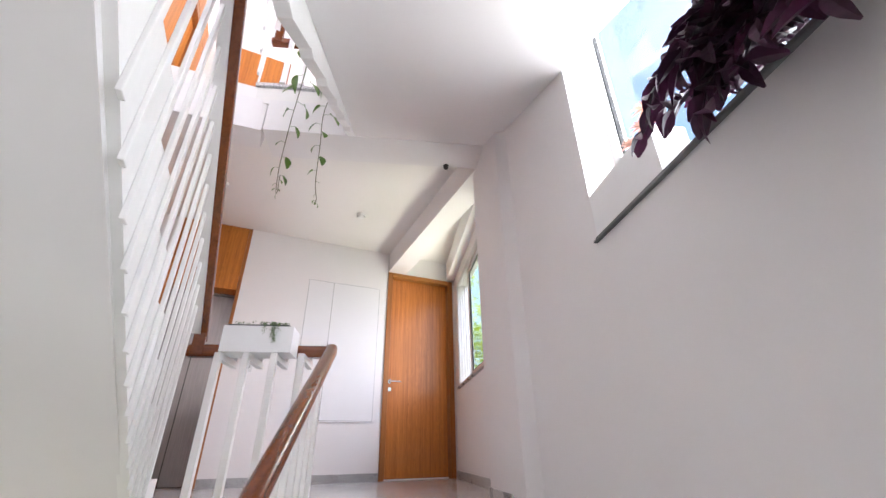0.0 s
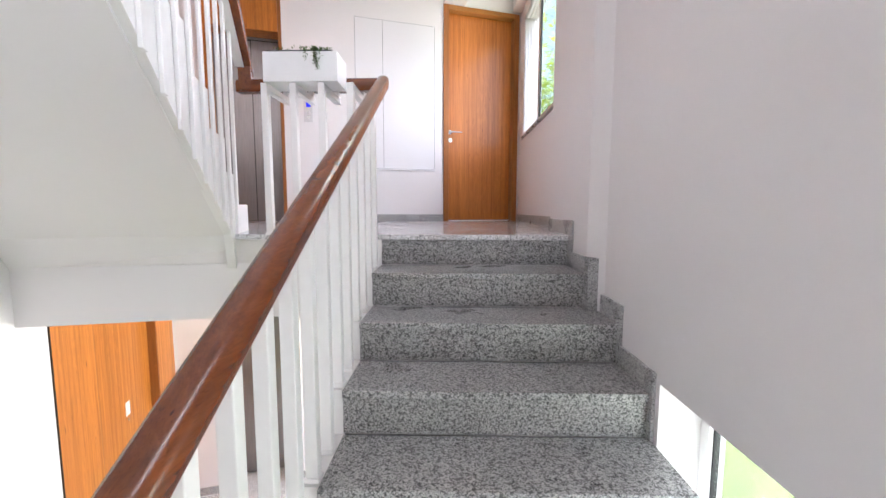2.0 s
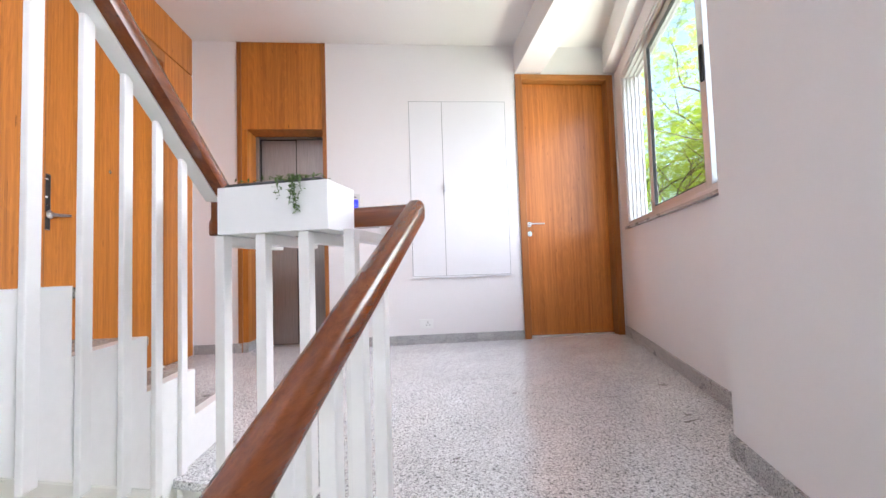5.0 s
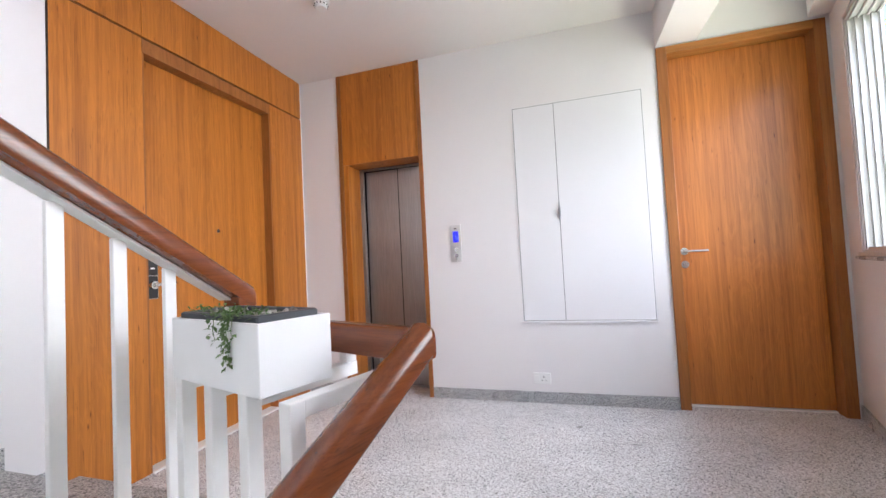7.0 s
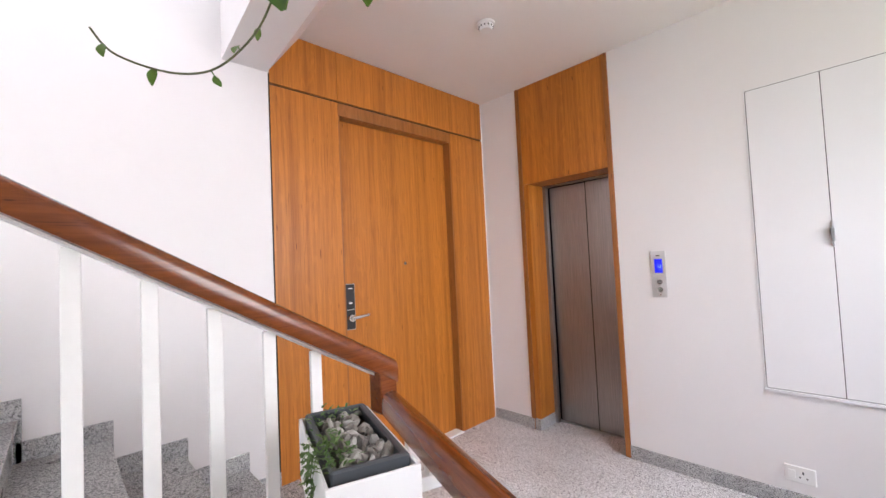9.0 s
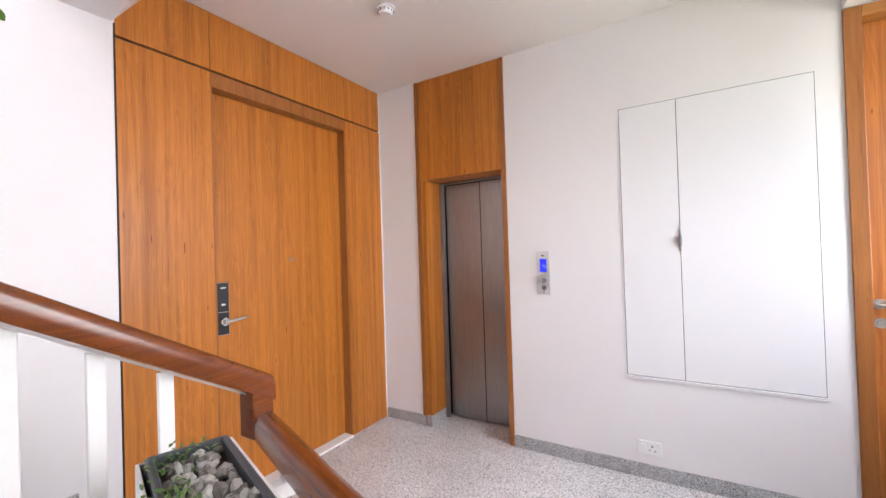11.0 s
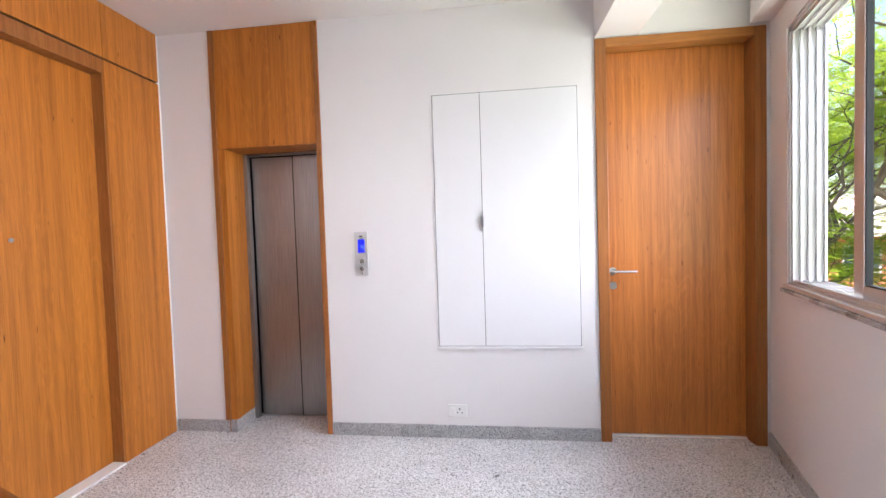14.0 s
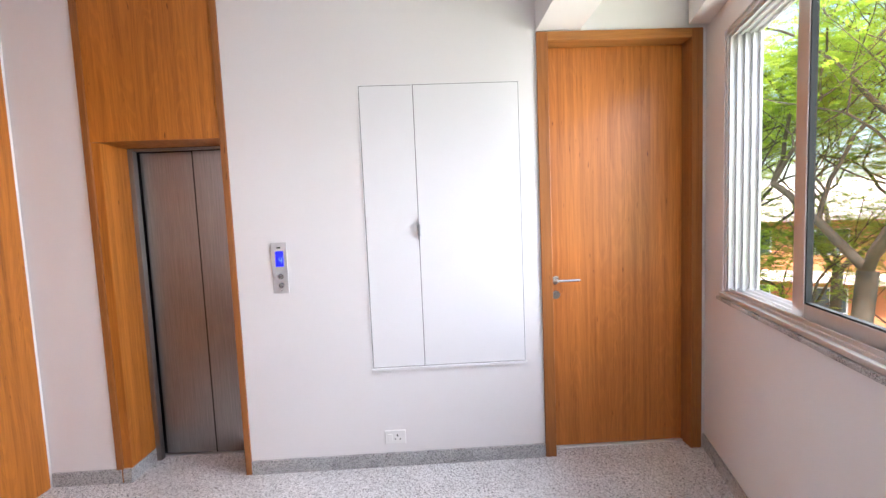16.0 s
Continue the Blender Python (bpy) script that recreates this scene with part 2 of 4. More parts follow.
PURPLE = leaf_mat("purple_leaf", (0.022, 0.006, 0.020), (0.075, 0.014, 0.048), 0.4, 0.25)
POTHOS = leaf_mat("pothos_leaf", (0.03, 0.10, 0.012), (0.12, 0.22, 0.03), 0.35, 0.3)
SUCCULENT = leaf_mat("succulent_leaf", (0.05, 0.12, 0.025), (0.14, 0.22, 0.07), 0.5, 0.15)
BLOSSOM = leaf_mat("pale_peach_petal", (0.62, 0.32, 0.25), (0.75, 0.48, 0.38), 0.6, 0.4)
STEM = plain("green_stem", (0.06, 0.07, 0.02), 0.6)
TREE_LEAF = leaf_mat("tree_leaf", (0.20, 0.32, 0.02), (0.44, 0.52, 0.06), 0.5, 0.55)
BARK = plain("grey_brown_bark", (0.085, 0.062, 0.048), 0.9, vary=0.45, scale=9, bump=0.7)
BRICK_ORANGE = plain("orange_facade_paint", (0.55, 0.20, 0.09), 0.8, vary=0.12, scale=2)
ROOF_PALE = plain("pale_roof_sheet", (0.62, 0.50, 0.46), 0.7, vary=0.15, scale=3)
ROOF_RED = plain("red_clay_roof", (0.38, 0.07, 0.06), 0.75, vary=0.2, scale=4)
FAR_GLASS = plain("dark_far_glass", (0.06, 0.08, 0.10), 0.15)
GROUND = plain("garden_ground", (0.10, 0.14, 0.05), 0.95, vary=0.4, scale=0.7)


# ---- mesh helpers ----
def link_mesh(name, bm, material, parent=None, m=None):
    bmesh.ops.recalc_face_normals(bm, faces=bm.faces)
    me = bpy.data.meshes.new(name)
    bm.to_mesh(me)
    bm.free()
    mats = material if isinstance(material, (list, tuple)) else [material]
    for one in mats:
        me.materials.append(one)
    ob = new(name, me)
    if parent is not None:
        ob.parent = parent
    if m is not None:
        ob.matrix_basis = m
    return ob


def part(name, bm, material, parent, label="", m=None):
    return tagged(link_mesh(name, bm, material, parent, m), label)


def structure(name, bm, material, label="", category="", m=None):
    return tagged(link_mesh(name, bm, material, None, m), label, category, kind="structure")


def thing(name, m, label, category, group="", kind=""):
    ob = new(name)
    ob.empty_display_size = 0.1
    ob.matrix_basis = m
    return tagged(ob, label, category, group, kind)


def box(bm, x0, x1, y0, y1, z0, z1, bevel=0.0):
    r = bmesh.ops.create_cube(bm, size=1.0, matrix=Matrix.LocRotScale(((x0 + x1) / 2, (y0 + y1) / 2, (z0 + z1) / 2), None, (x1 - x0, y1 - y0, z1 - z0)))
    if bevel:
        edges = list({e for v in r["verts"] for e in v.link_edges})
        bmesh.ops.bevel(bm, geom=edges, offset=bevel, segments=2, profile=0.5, affect="EDGES")
    return bm


def boxes(*rows, bevel=0.0):
    bm = bmesh.new()
    for r in rows:
        box(bm, *r, bevel=bevel)
    return bm


def prism(bm, poly, lift, swap=None):
    """Sweeps a polygon of 3D points by the vector lift."""
    a = [bm.verts.new(p) for p in poly]
    b = [bm.verts.new(Vector(p) + Vector(lift)) for p in poly]
    bm.faces.new(a)
    bm.faces.new(list(reversed(b)))
    for i in range(len(a)):
        j = (i + 1) % len(a)
        bm.faces.new((a[i], a[j], b[j], b[i]))
    return bm


def slab(poly, z0, z1):
    return prism(bmesh.new(), [(x, y, z0) for x, y in poly], (0, 0, z1 - z0))


def open_box(x0, x1, y0, y1, z0, z1, t, bevel=0.0015):
    """A box open at the top, in one mesh with walls t thick."""
    bm = bmesh.new()
    rings = []
    for a, b in ((0, z0), (0, z1), (t, z1), (t, z0 + t)):
        rings.append([bm.verts.new(p) for p in ((x0 + a, y0 + a, b), (x1 - a, y0 + a, b), (x1 - a, y1 - a, b), (x0 + a, y1 - a, b))])
    for p, q in zip(rings, rings[1:]):
        for k in range(4):
            bm.faces.new((p[k], p[(k + 1) % 4], q[(k + 1) % 4], q[k]))
    bm.faces.new(rings[0])
    bm.faces.new(rings[-1])
    bmesh.ops.bevel(bm, geom=[e for e in bm.edges], offset=bevel, segments=1, affect="EDGES")
    return bm


def tube(bm, pts, r0, r1=None, sides=8, cap=True):
    """A round bar along points, tapering from r0 to r1."""
    r1 = r0 if r1 is None else r1
    pts = [Vector(p) for p in pts]
    rings = []
    for i, p in enumerate(pts):
        d = (pts[min(i + 1, len(pts) - 1)] - pts[max(i - 1, 0)]).normalized()
        a = d.cross(Vector((0.31, 0.52, 0.8))).normalized()
        b = d.cross(a)
        r = r0 + (r1 - r0) * i / (len(pts) - 1)
        rings.append([bm.verts.new(p + (a * math.cos(t) + b * math.sin(t)) * r) for t in (2 * math.pi * k / sides for k in range(sides))])
    for p, q in zip(rings, rings[1:]):
        for k in range(sides):
            bm.faces.new((p[k], p[(k + 1) % sides], q[(k + 1) % sides], q[k]))
    if cap:
        bm.faces.new(rings[0])
        bm.faces.new(list(reversed(rings[-1])))
    return bm


def disc(bm, centre, axis, r, depth, sides=20):
    c, a = Vector(centre), Vector(axis).normalized()
    return tube(bm, [c, c + a * depth], r, r, sides)


def smooth(ob, angle=40):
    for p in ob.data.polygons:
        p.use_smooth = True
    ob.data.set_sharp_from_angle(angle=radians(angle))
    return ob


def rail_bar(bm, pts, w=0.07, h=0.066, up=(0, 0, 1)):
    """Handrail: flat underside, well rounded top, mitred where it turns. pts run along the top's centre line."""
    prof = [(-0.5, -0.86), (-0.44, -1.0), (0.44, -1.0), (0.5, -0.86), (0.5, -0.42), (0.46, -0.22), (0.36, -0.08), (0.18, 0.0), (-0.18, 0.0), (-0.36, -0.08), (-0.46, -0.22), (-0.5, -0.42)]
    pts = [Vector(p) for p in pts]
    rings = []
    for i, p in enumerate(pts):
        d0 = (p - pts[i - 1]).normalized() if i else None
        d1 = (pts[i + 1] - p).normalized() if i + 1 < len(pts) else None
        d = ((d0 or d1) + (d1 or d0)).normalized()
        stretch = 1 / max(0.3, d.dot(d1 or d0))
        flat = Vector((d.x, d.y, 0)).normalized()
        side = Vector((flat.y, -flat.x, 0))
        base = Vector((((d1 or d0).x), ((d1 or d0).y), 0)).normalized()
        wide = 1 / max(0.3, abs(flat.dot(base)))
        rings.append([bm.verts.new(p + side * (a * w * wide) + Vector((0, 0, b * h))) for a, b in prof])
    n = len(prof)
    for p, q in zip(rings, rings[1:]):
        for k in range(n):
            bm.faces.new((p[k], p[(k + 1) % n], q[(k + 1) % n], q[k]))
    bm.faces.new(rings[0])
    bm.faces.new(list(reversed(rings[-1])))
    return bm


def leaf(bm, base, along, normal, length, width, fold=0.15, segs=3, tip=0.6):
    """One pointed leaf, folded a little along its midrib and drooping at its tip."""
    a = Vector(along).normalized()
    s = a.cross(Vector(normal)).normalized()
    nrm = s.cross(a)
    rows = []
    for i in range(segs + 1):
        t = i / segs
        w = width * math.sin(math.pi * min(0.97, t * 0.9 + 0.05)) ** 0.8 * (1 - tip * t * t * 0.5)
        c = Vector(base) + a * (length * t) - nrm * (0.25 * length * t * t)
        rows.append((bm.verts.new(c + s * (w / 2) + nrm * fold * w), bm.verts.new(c), bm.verts.new(c - s * (w / 2) + nrm * fold * w)))
    for p, q in zip(rows, rows[1:]):
        bm.faces.new((p[0], p[1], q[1], q[0]))
        bm.faces.new((p[1], p[2], q[2], q[1]))


def lift(ob, dz):
    """A copy of a thing one or more storeys up or down."""
    return copy_thing(ob, Matrix.Translation((0, 0, dz)) @ ob.matrix_basis)


def xy(u, v):
    p = S(u, v)
    return (p.x, p.y)


# ---- structure: floors, beams, ceilings ----
LEFT, RIGHT_U, STAIR_U, PIL_U = -3.035, 1.279, 1.126, 1.07
UP_X = -1.930                   # open side of the upper flight
FIRST_Y = -1.87                 # first riser of the upper flight
wall_end = xy(RIGHT_U, 3.12)
landing = [(LEFT - 0.1, 0.27), (1.03, 0.27), wall_end, xy(RIGHT_U + 0.05, 0.5), xy(PIL_U + 0.05, 0.5), xy(PIL_U + 0.05, 0.016), xy(0.0, 0.016), xy(0.0, 0.0), xy(-0.70, 0.0), (UP_X, -2.30), (UP_X, FIRST_Y), (LEFT - 0.1, FIRST_Y)]
for k, label in ((0, "grey speckled polished granite landing floor"), (-1, "grey speckled granite floor of the storey below"), (1, "underside and floor of the storey above")):
    structure("floor", slab(landing, -0.03 + k * FLOOR, k * FLOOR), FLOOR_GRANITE, label, "floor")
    core = [(LEFT - 0.1, 0.1), (1.03, 0.1), wall_end, xy(RIGHT_U + 0.05, 0.5), xy(PIL_U + 0.05, 0.5), xy(PIL_U + 0.05, 0.03), xy(-0.06, 0.03), xy(-0.70, 0.03), (UP_X + 0.02, -2.28), (LEFT - 0.1, -2.20)]
    structure("ceiling", slab(core, CEIL - FLOOR + k * FLOOR, -0.034 + k * FLOOR), CEILING, "white painted concrete ceiling slab", "ceiling")
    # edge beam: straight along the stair opening, with a splayed inner face on the other side
    zb, zt = 2.605 - FLOOR + k * FLOOR, CEIL - FLOOR + k * FLOOR + 0.04
    bm = bmesh.new()
    prism(bm, [(*xy(-0.72, 0.026), zb), (*xy(PIL_U + 0.04, 0.026), zb), (*xy(PIL_U + 0.04, 0.33), zb), (*xy(-0.72, 0.36), zb)], (0, 0, zt - zb))
    x1 = S(-0.72, 0).x
    prism(bm, [(LEFT - 0.1, -2.205, zb), (LEFT - 0.1, -1.96, zb), (LEFT - 0.1, -1.755, zt - 0.04), (LEFT - 0.1, -1.76, zt), (LEFT - 0.1, -2.205, zt)], (x1 - LEFT + 0.1, -0.10, 0))
    structure("landing_beam", bm, WHITE, "white painted landing edge beam", "beam")
    # beam from the back wall over the door side, and the box over the window
    structure("ceiling_beam", boxes((0.0, 0.262, -2.62, -0.002, zb, zt)), WHITE, "white painted ceiling beam", "beam")
    bm = prism(bmesh.new(), [(*xy(RIGHT_U - 0.115, 0.50), zb), (*xy(RIGHT_U + 0.02, 0.50), zb), (*xy(RIGHT_U + 0.02, 3.05), zb), (*xy(RIGHT_U - 0.115, 3.02), zb)], (0, 0, zt - zb))
    structure("window_head_beam", bm, WHITE, "white painted beam over the window", "beam")
structure("ceiling", slab([(LEFT - 0.3, 0.3), (2.0, 0.3), (2.0, -7.2), (LEFT - 0.3, -7.2)], CEIL + FLOOR + 0.9, CEIL + FLOOR + 1.05), CEILING, "white painted top ceiling", "ceiling")


# ---- walls ----
def wall_rows(x0, x1, y0, y1, openings, z0=-FLOOR - 0.2, z1=2 * FLOOR + 0.8):
    """Boxes of a wall along x with openings (a, b, low, high)."""
    rows, cuts = [], sorted({x0, x1, *(o[0] for o in openings), *(o[1] for o in openings)})
    for a, b in zip(cuts, cuts[1:]):
        z = z0
        for o in sorted((o for o in openings if o[0] < (a + b) / 2 < o[1]), key=lambda o: o[2]):
            if o[2] > z:
                rows.append((a, b, y0, y1, z, o[2]))
            z = o[3]
        rows.append((a, b, y0, y1, z, z1))
    return rows


back_holes = [(-2.637, -1.843, k * FLOOR - 0.04, k * FLOOR + CEIL) for k in (-1, 0, 1)] + [(0.0, 1.005, -0.04, 2.60)]
structure("wall_north", boxes(*wall_rows(LEFT - 0.35, 1.185, 0.0, 0.32, back_holes)), WHITE, "white painted plaster wall round the lift and the door", "wall")
# the wall with the panelled entrance, turned to run along y
left_holes = [(-1.956, -0.022, k * FLOOR - 0.04, k * FLOOR + CEIL) for k in (-1, 0, 1)]
rows = [(LEFT - 0.35, LEFT, a, b, z0, z1) for a, b, _, _, z0, z1 in wall_rows(-7.0, -0.002, 0, 1, left_holes)]
structure("wall_west", boxes(*rows), WHITE, "white painted plaster stair wall", "wall")
structure("wall_south", boxes((LEFT - 0.35, -1.1, -7.2, -7.0, -FLOOR, 2 * FLOOR + 0.8)), WHITE, "plain white end wall of the stairwell", "wall")
# window wall and stair wall follow the lower flight
win_holes = [(0.70, 2.819, k * FLOOR + 1.037, k * FLOOR + 2.46) for k in (-1, 0, 1)]
rows = [(RIGHT_U, RIGHT_U + 0.17, a, b, z0, z1) for a, b, _, _, z0, z1 in wall_rows(0.40, 3.55, 0, 1, win_holes)]
structure("wall_east", boxes(*rows), WHITE, "white painted wall below and round the window", "wall", STAIR)
slit_holes = [(-3.7, -1.30, k * FLOOR + 1.0, k * FLOOR + 2.636) for k in (0, 1)] + [(-3.7, -0.93, 1.0 - FLOOR, 2.636 - FLOOR)]
rows = [(STAIR_U, STAIR_U + 0.24, a, b, z0, z1) for a, b, _, _, z0, z1 in wall_rows(-4.6, -0.33, 0, 1, slit_holes)]
structure("wall_stair", boxes(*rows), WHITE, "white painted plaster wall along the flight", "wall", STAIR)
bm = bmesh.new()
prism(bm, [(PIL_U, -0.30, -FLOOR), (PIL_U + 0.45, -0.30, -FLOOR), (PIL_U + 0.45, 0.46, -FLOOR), (PIL_U, 0.46, -FLOOR)], (0, 0, 3 * FLOOR + 0.8))
prism(bm, [(PIL_U, -0.302, -FLOOR), (STAIR_U + 0.1, -0.302, -FLOOR), (STAIR_U + 0.1, -0.40, -FLOOR), (STAIR_U, -0.40, -FLOOR)], (0, 0, 3 * FLOOR + 0.8))
structure("pilaster", bm, WHITE, "white painted shallow wall pilaster", "column", STAIR)


# ---- flights ----
def lower_flight(k):
    """Granite steps down from a landing to the half landing, on a concrete slab."""
    z = k * FLOOR
    m = Matrix.Translation((0, 0, z)) @ STAIR
    bm = bmesh.new()
    pts = [(0, 0.02, -0.034)]
    for i in range(9):
        pts += [(0, -TREAD * i + 0.016, -RISER * i - 0.034), (0, -TREAD * i + 0.016, -RISER * (i + 1) - 0.03)]
    pts += [(0, -TREAD * 9, -RISER * 9 - 0.03), (0, -TREAD * 9, -RISER * 9 - 0.2), (0, -TREAD * 8 - 0.1, -RISER * 9 - 0.2), (0, 0.02, -0.49)]
    prism(bm, [Vector(p) + Vector((0.002, 0, 0)) for p in pts], (STAIR_U - 0.006, 0, 0))
    flight = structure("stair_flight", bm, WHITE, "white painted concrete stair slab with grey granite steps", "stairs", m)
    for i in range(9):
        part("riser", boxes((0.0, STAIR_U if i else PIL_U, -TREAD * i - 0.004, -TREAD * i + 0.014, -RISER * (i + 1) + 0.002, -RISER * i - 0.03)), STEP_GRANITE, flight)
        if i:
            part("tread", boxes((0.0, STAIR_U, -TREAD * i - 0.018, -TREAD * (i - 1) - 0.006, -RISER * i - 0.03, -RISER * i), bevel=0.004), STEP_GRANITE, flight)
        else:
            part("tread", boxes((-0.004, PIL_U, -0.018, 0.24, -0.028, 0.003), bevel=0.003), FLOOR_GRANITE, flight)
    # white string on the open side, stepped on top, toothed below
    top, low = [], []
    for i in range(9):
        top += [(-TREAD * i, -RISER * i - 0.004), (-TREAD * i, -RISER * (i + 1) - 0.004)]
    for i in range(9):
        v = 0.02 - TREAD * i
        low += [(v, -0.50 - RISER * i), (v - 0.23, -0.50 - RISER * (i + 1) + 0.012), (v - TREAD, -0.50 - RISER * (i + 1) + 0.012)]
    pts = [(0, a, b) for a, b in [(0.02, -0.004)] + top + [(-TREAD * 9, -RISER * 9 - 0.3)] + list(reversed(low))]
    part("string", prism(bmesh.new(), pts, (-0.052, 0, 0)), METAL_WHITE, flight, "white stepped stair string")
    # granite skirting on the wall, one stepped piece a tread
    for i in range(10):
        u = PIL_U if i < 2 else STAIR_U
        v0, v1, z0 = -TREAD * i - 0.035, -TREAD * (i - 1) - 0.035, -RISER * i
        if i == 0:
            v0, v1 = -0.075, 0.46
        if i == 1:
            part("skirting", boxes((PIL_U - 0.012, PIL_U + 0.004, -0.30, v1, z0 - 0.19, z0 + 0.085), (PIL_U - 0.012, STAIR_U + 0.004, -0.365, -0.30, z0 - 0.19, z0 + 0.085)), SKIRT_GRANITE, flight)
            continue
        if i > 3 and k <= 0:
            break
        part("skirting", boxes((u - 0.012, u + 0.004, v0, v1, z0 - (0.19 if i else 0.2), z0 + 0.085)), SKIRT_GRANITE, flight)
    return flight


def upper_flight(k):
    z = k * FLOOR
    m = Matrix.Translation((0, FIRST_Y, z))
    bm = bmesh.new()
    x0 = LEFT + 0.004
    pts = [(x0, 0.0, -0.03)]
    for i in range(9):
        pts += [(x0, -UP * i - 0.016, RISER * i - 0.03), (x0, -UP * i - 0.016, RISER * (i + 1) - 0.034)]
    pts += [(x0, -UP * 9, RISER * 9 - 0.034), (x0, -UP * 9, RISER * 9 - 0.2), (x0, -UP * 8 - 0.586, RISER * 9 - 0.2), (x0, -0.47, -0.007), (x0, -0.33, -0.2), (x0, 0.0, -0.2)]
    prism(bm, pts, (UP_X - 0.03 - x0, 0, 0))
    flight = structure("stair_flight", bm, WHITE, "white painted upper flight with grey granite steps", "stairs", m)
    for i in range(9):
        part("riser", boxes((LEFT + 0.012, UP_X - 0.004, -UP * i - 0.014, -UP * i + 0.004, RISER * i, RISER * (i + 1) - 0.03)), STEP_GRANITE, flight)
        part("tread", boxes((LEFT + 0.003, UP_X - 0.004, -UP * (i + 1) - 0.002, -UP * i + 0.018, RISER * (i + 1) - 0.03, RISER * (i + 1)), bevel=0.004), STEP_GRANITE, flight)
        if i:
            part("skirting", boxes((LEFT + 0.001, LEFT + 0.013, -UP * (i + 1) + 0.012, -UP * i + 0.03, RISER * i, RISER * (i + 1) + 0.082)), SKIRT_GRANITE, flight)
        else:
            part("skirting", boxes((LEFT + 0.001, LEFT + 0.013, -UP + 0.012, -0.088, 0, RISER + 0.082)), SKIRT_GRANITE, flight)
    top, low = [], []
    for i in range(9):
        top += [(-UP * i, RISER * i), (-UP * i, RISER * (i + 1) + 0.003)]
    pts = [(UP_X - 0.045, a, b) for a, b in top + [(-UP * 9, RISER * 9 + 0.003), (-UP * 9, 0.118 + 0.582 * (UP * 9 - 0.70)), (-0.50, 0.002), (-0.44, -0.2), (0.0, -0.2)]]
    part("string", prism(bmesh.new(), pts, (0.045, 0, 0)), METAL_WHITE, flight, "white stepped stair string with a straight sloping lower edge")
    return flight


for k in (0, 1):
    lower_flight(k)
for k in (-1, 0):
    upper_flight(k)
for k in (-1, 0):
    z = k * FLOOR + 9 * RISER
    a, b = S(-0.06, -TREAD * 8 - 0.002), S(STAIR_U + 0.1, -TREAD * 8 - 0.002)
    poly = [(LEFT - 0.1, FIRST_Y - UP * 9), (UP_X, FIRST_Y - UP * 9), (a.x, a.y), (b.x, b.y), tuple(xy(STAIR_U + 0.1, -4.35)), (LEFT - 0.1, -7.05)]
    structure("half_landing", slab(poly, z - 0.03, z), FLOOR_GRANITE, "grey granite half landing floor", "floor")
    structure("half_landing_ceiling", slab(poly, z - 0.2, z - 0.034), CEILING, "white painted underside of the half landing", "ceiling")


# ---- railings ----
BAR = 0.019                     # half of a baluster's width


def upright(x, y, z0, z1, foot=True):
    bm = boxes((x - BAR, x + BAR, y - BAR, y + BAR, z0, z1), bevel=0.003)
    if foot:
        box(bm, x - BAR - 0.004, x + BAR + 0.004, y - BAR - 0.004, y + BAR + 0.004, z0 - 0.012, z0 + 0.004, 0.002)
    return bm


def lower_rail_z(v):
    return 0.962 + 0.562 * (v - 0.266)


def lower_railing(k):
    root = thing("stair_railing", Matrix.Translation((0, 0, k * FLOOR)) @ STAIR, "white metal stair railing with a polished red-brown timber handrail", "railing", "stair railings")
    pts = [(-0.028, v, lower_rail_z(v)) for v in (-2.36, 0.274)]
    smooth(part("handrail", rail_bar(bmesh.new(), pts, 0.074, 0.081), RAIL, root, "polished red-brown timber handrail"))
    bm = prism(bmesh.new(), [(-0.046, v, lower_rail_z(v) - z) for v, z in ((-2.34, 0.083), (0.20, 0.083), (0.20, 0.091), (-2.34, 0.091))], (0.036, 0, 0))
    part("rail_strip", bm, METAL_WHITE, root, "white steel strip under the rail")
    for i in range(16):
        v = -0.108 - 0.145 * i
        step = int(-v // TREAD)
        part("baluster", upright(-0.026, v, -RISER * (step + 1) + 0.008, lower_rail_z(v) - 0.088), METAL_WHITE, root)
    return root


def upper_rail_z(y):
    return 1.412 + 0.582 * (-2.575 - y)


def upper_railing(k):
    x = -1.878
    root = thing("stair_railing", Matrix.Translation((0, 0, k * FLOOR)), "white metal upper stair railing with a red-brown timber handrail", "railing", "stair railings")
    pts = [(x, y, upper_rail_z(y)) for y in (-1.975, -4.40)]
    smooth(part("handrail", rail_bar(bmesh.new(), pts, 0.074, 0.081), RAIL, root, "polished red-brown timber handrail"))
    bm = prism(bmesh.new(), [(x - 0.059, y, upper_rail_z(y) - z) for y, z in ((-2.05, 0.083), (-4.38, 0.083), (-4.38, 0.091), (-2.05, 0.091))], (0.052, 0, 0))
    part("rail_strip", bm, METAL_WHITE, root, "white steel strip under the rail")
    # bars run down over the string's outer face and past its lower edge
    for i in range(14):
        y = -2.256 - 0.1495 * i
        top, foot = upper_rail_z(y) - 0.088, 0.090 + 0.582 * (-2.570 - y)
        bm = boxes((UP_X, UP_X + 0.016, y - BAR, y + BAR, max(foot, -0.06), top), bevel=0.003)
        part("baluster", bm, METAL_WHITE, root)
    return root


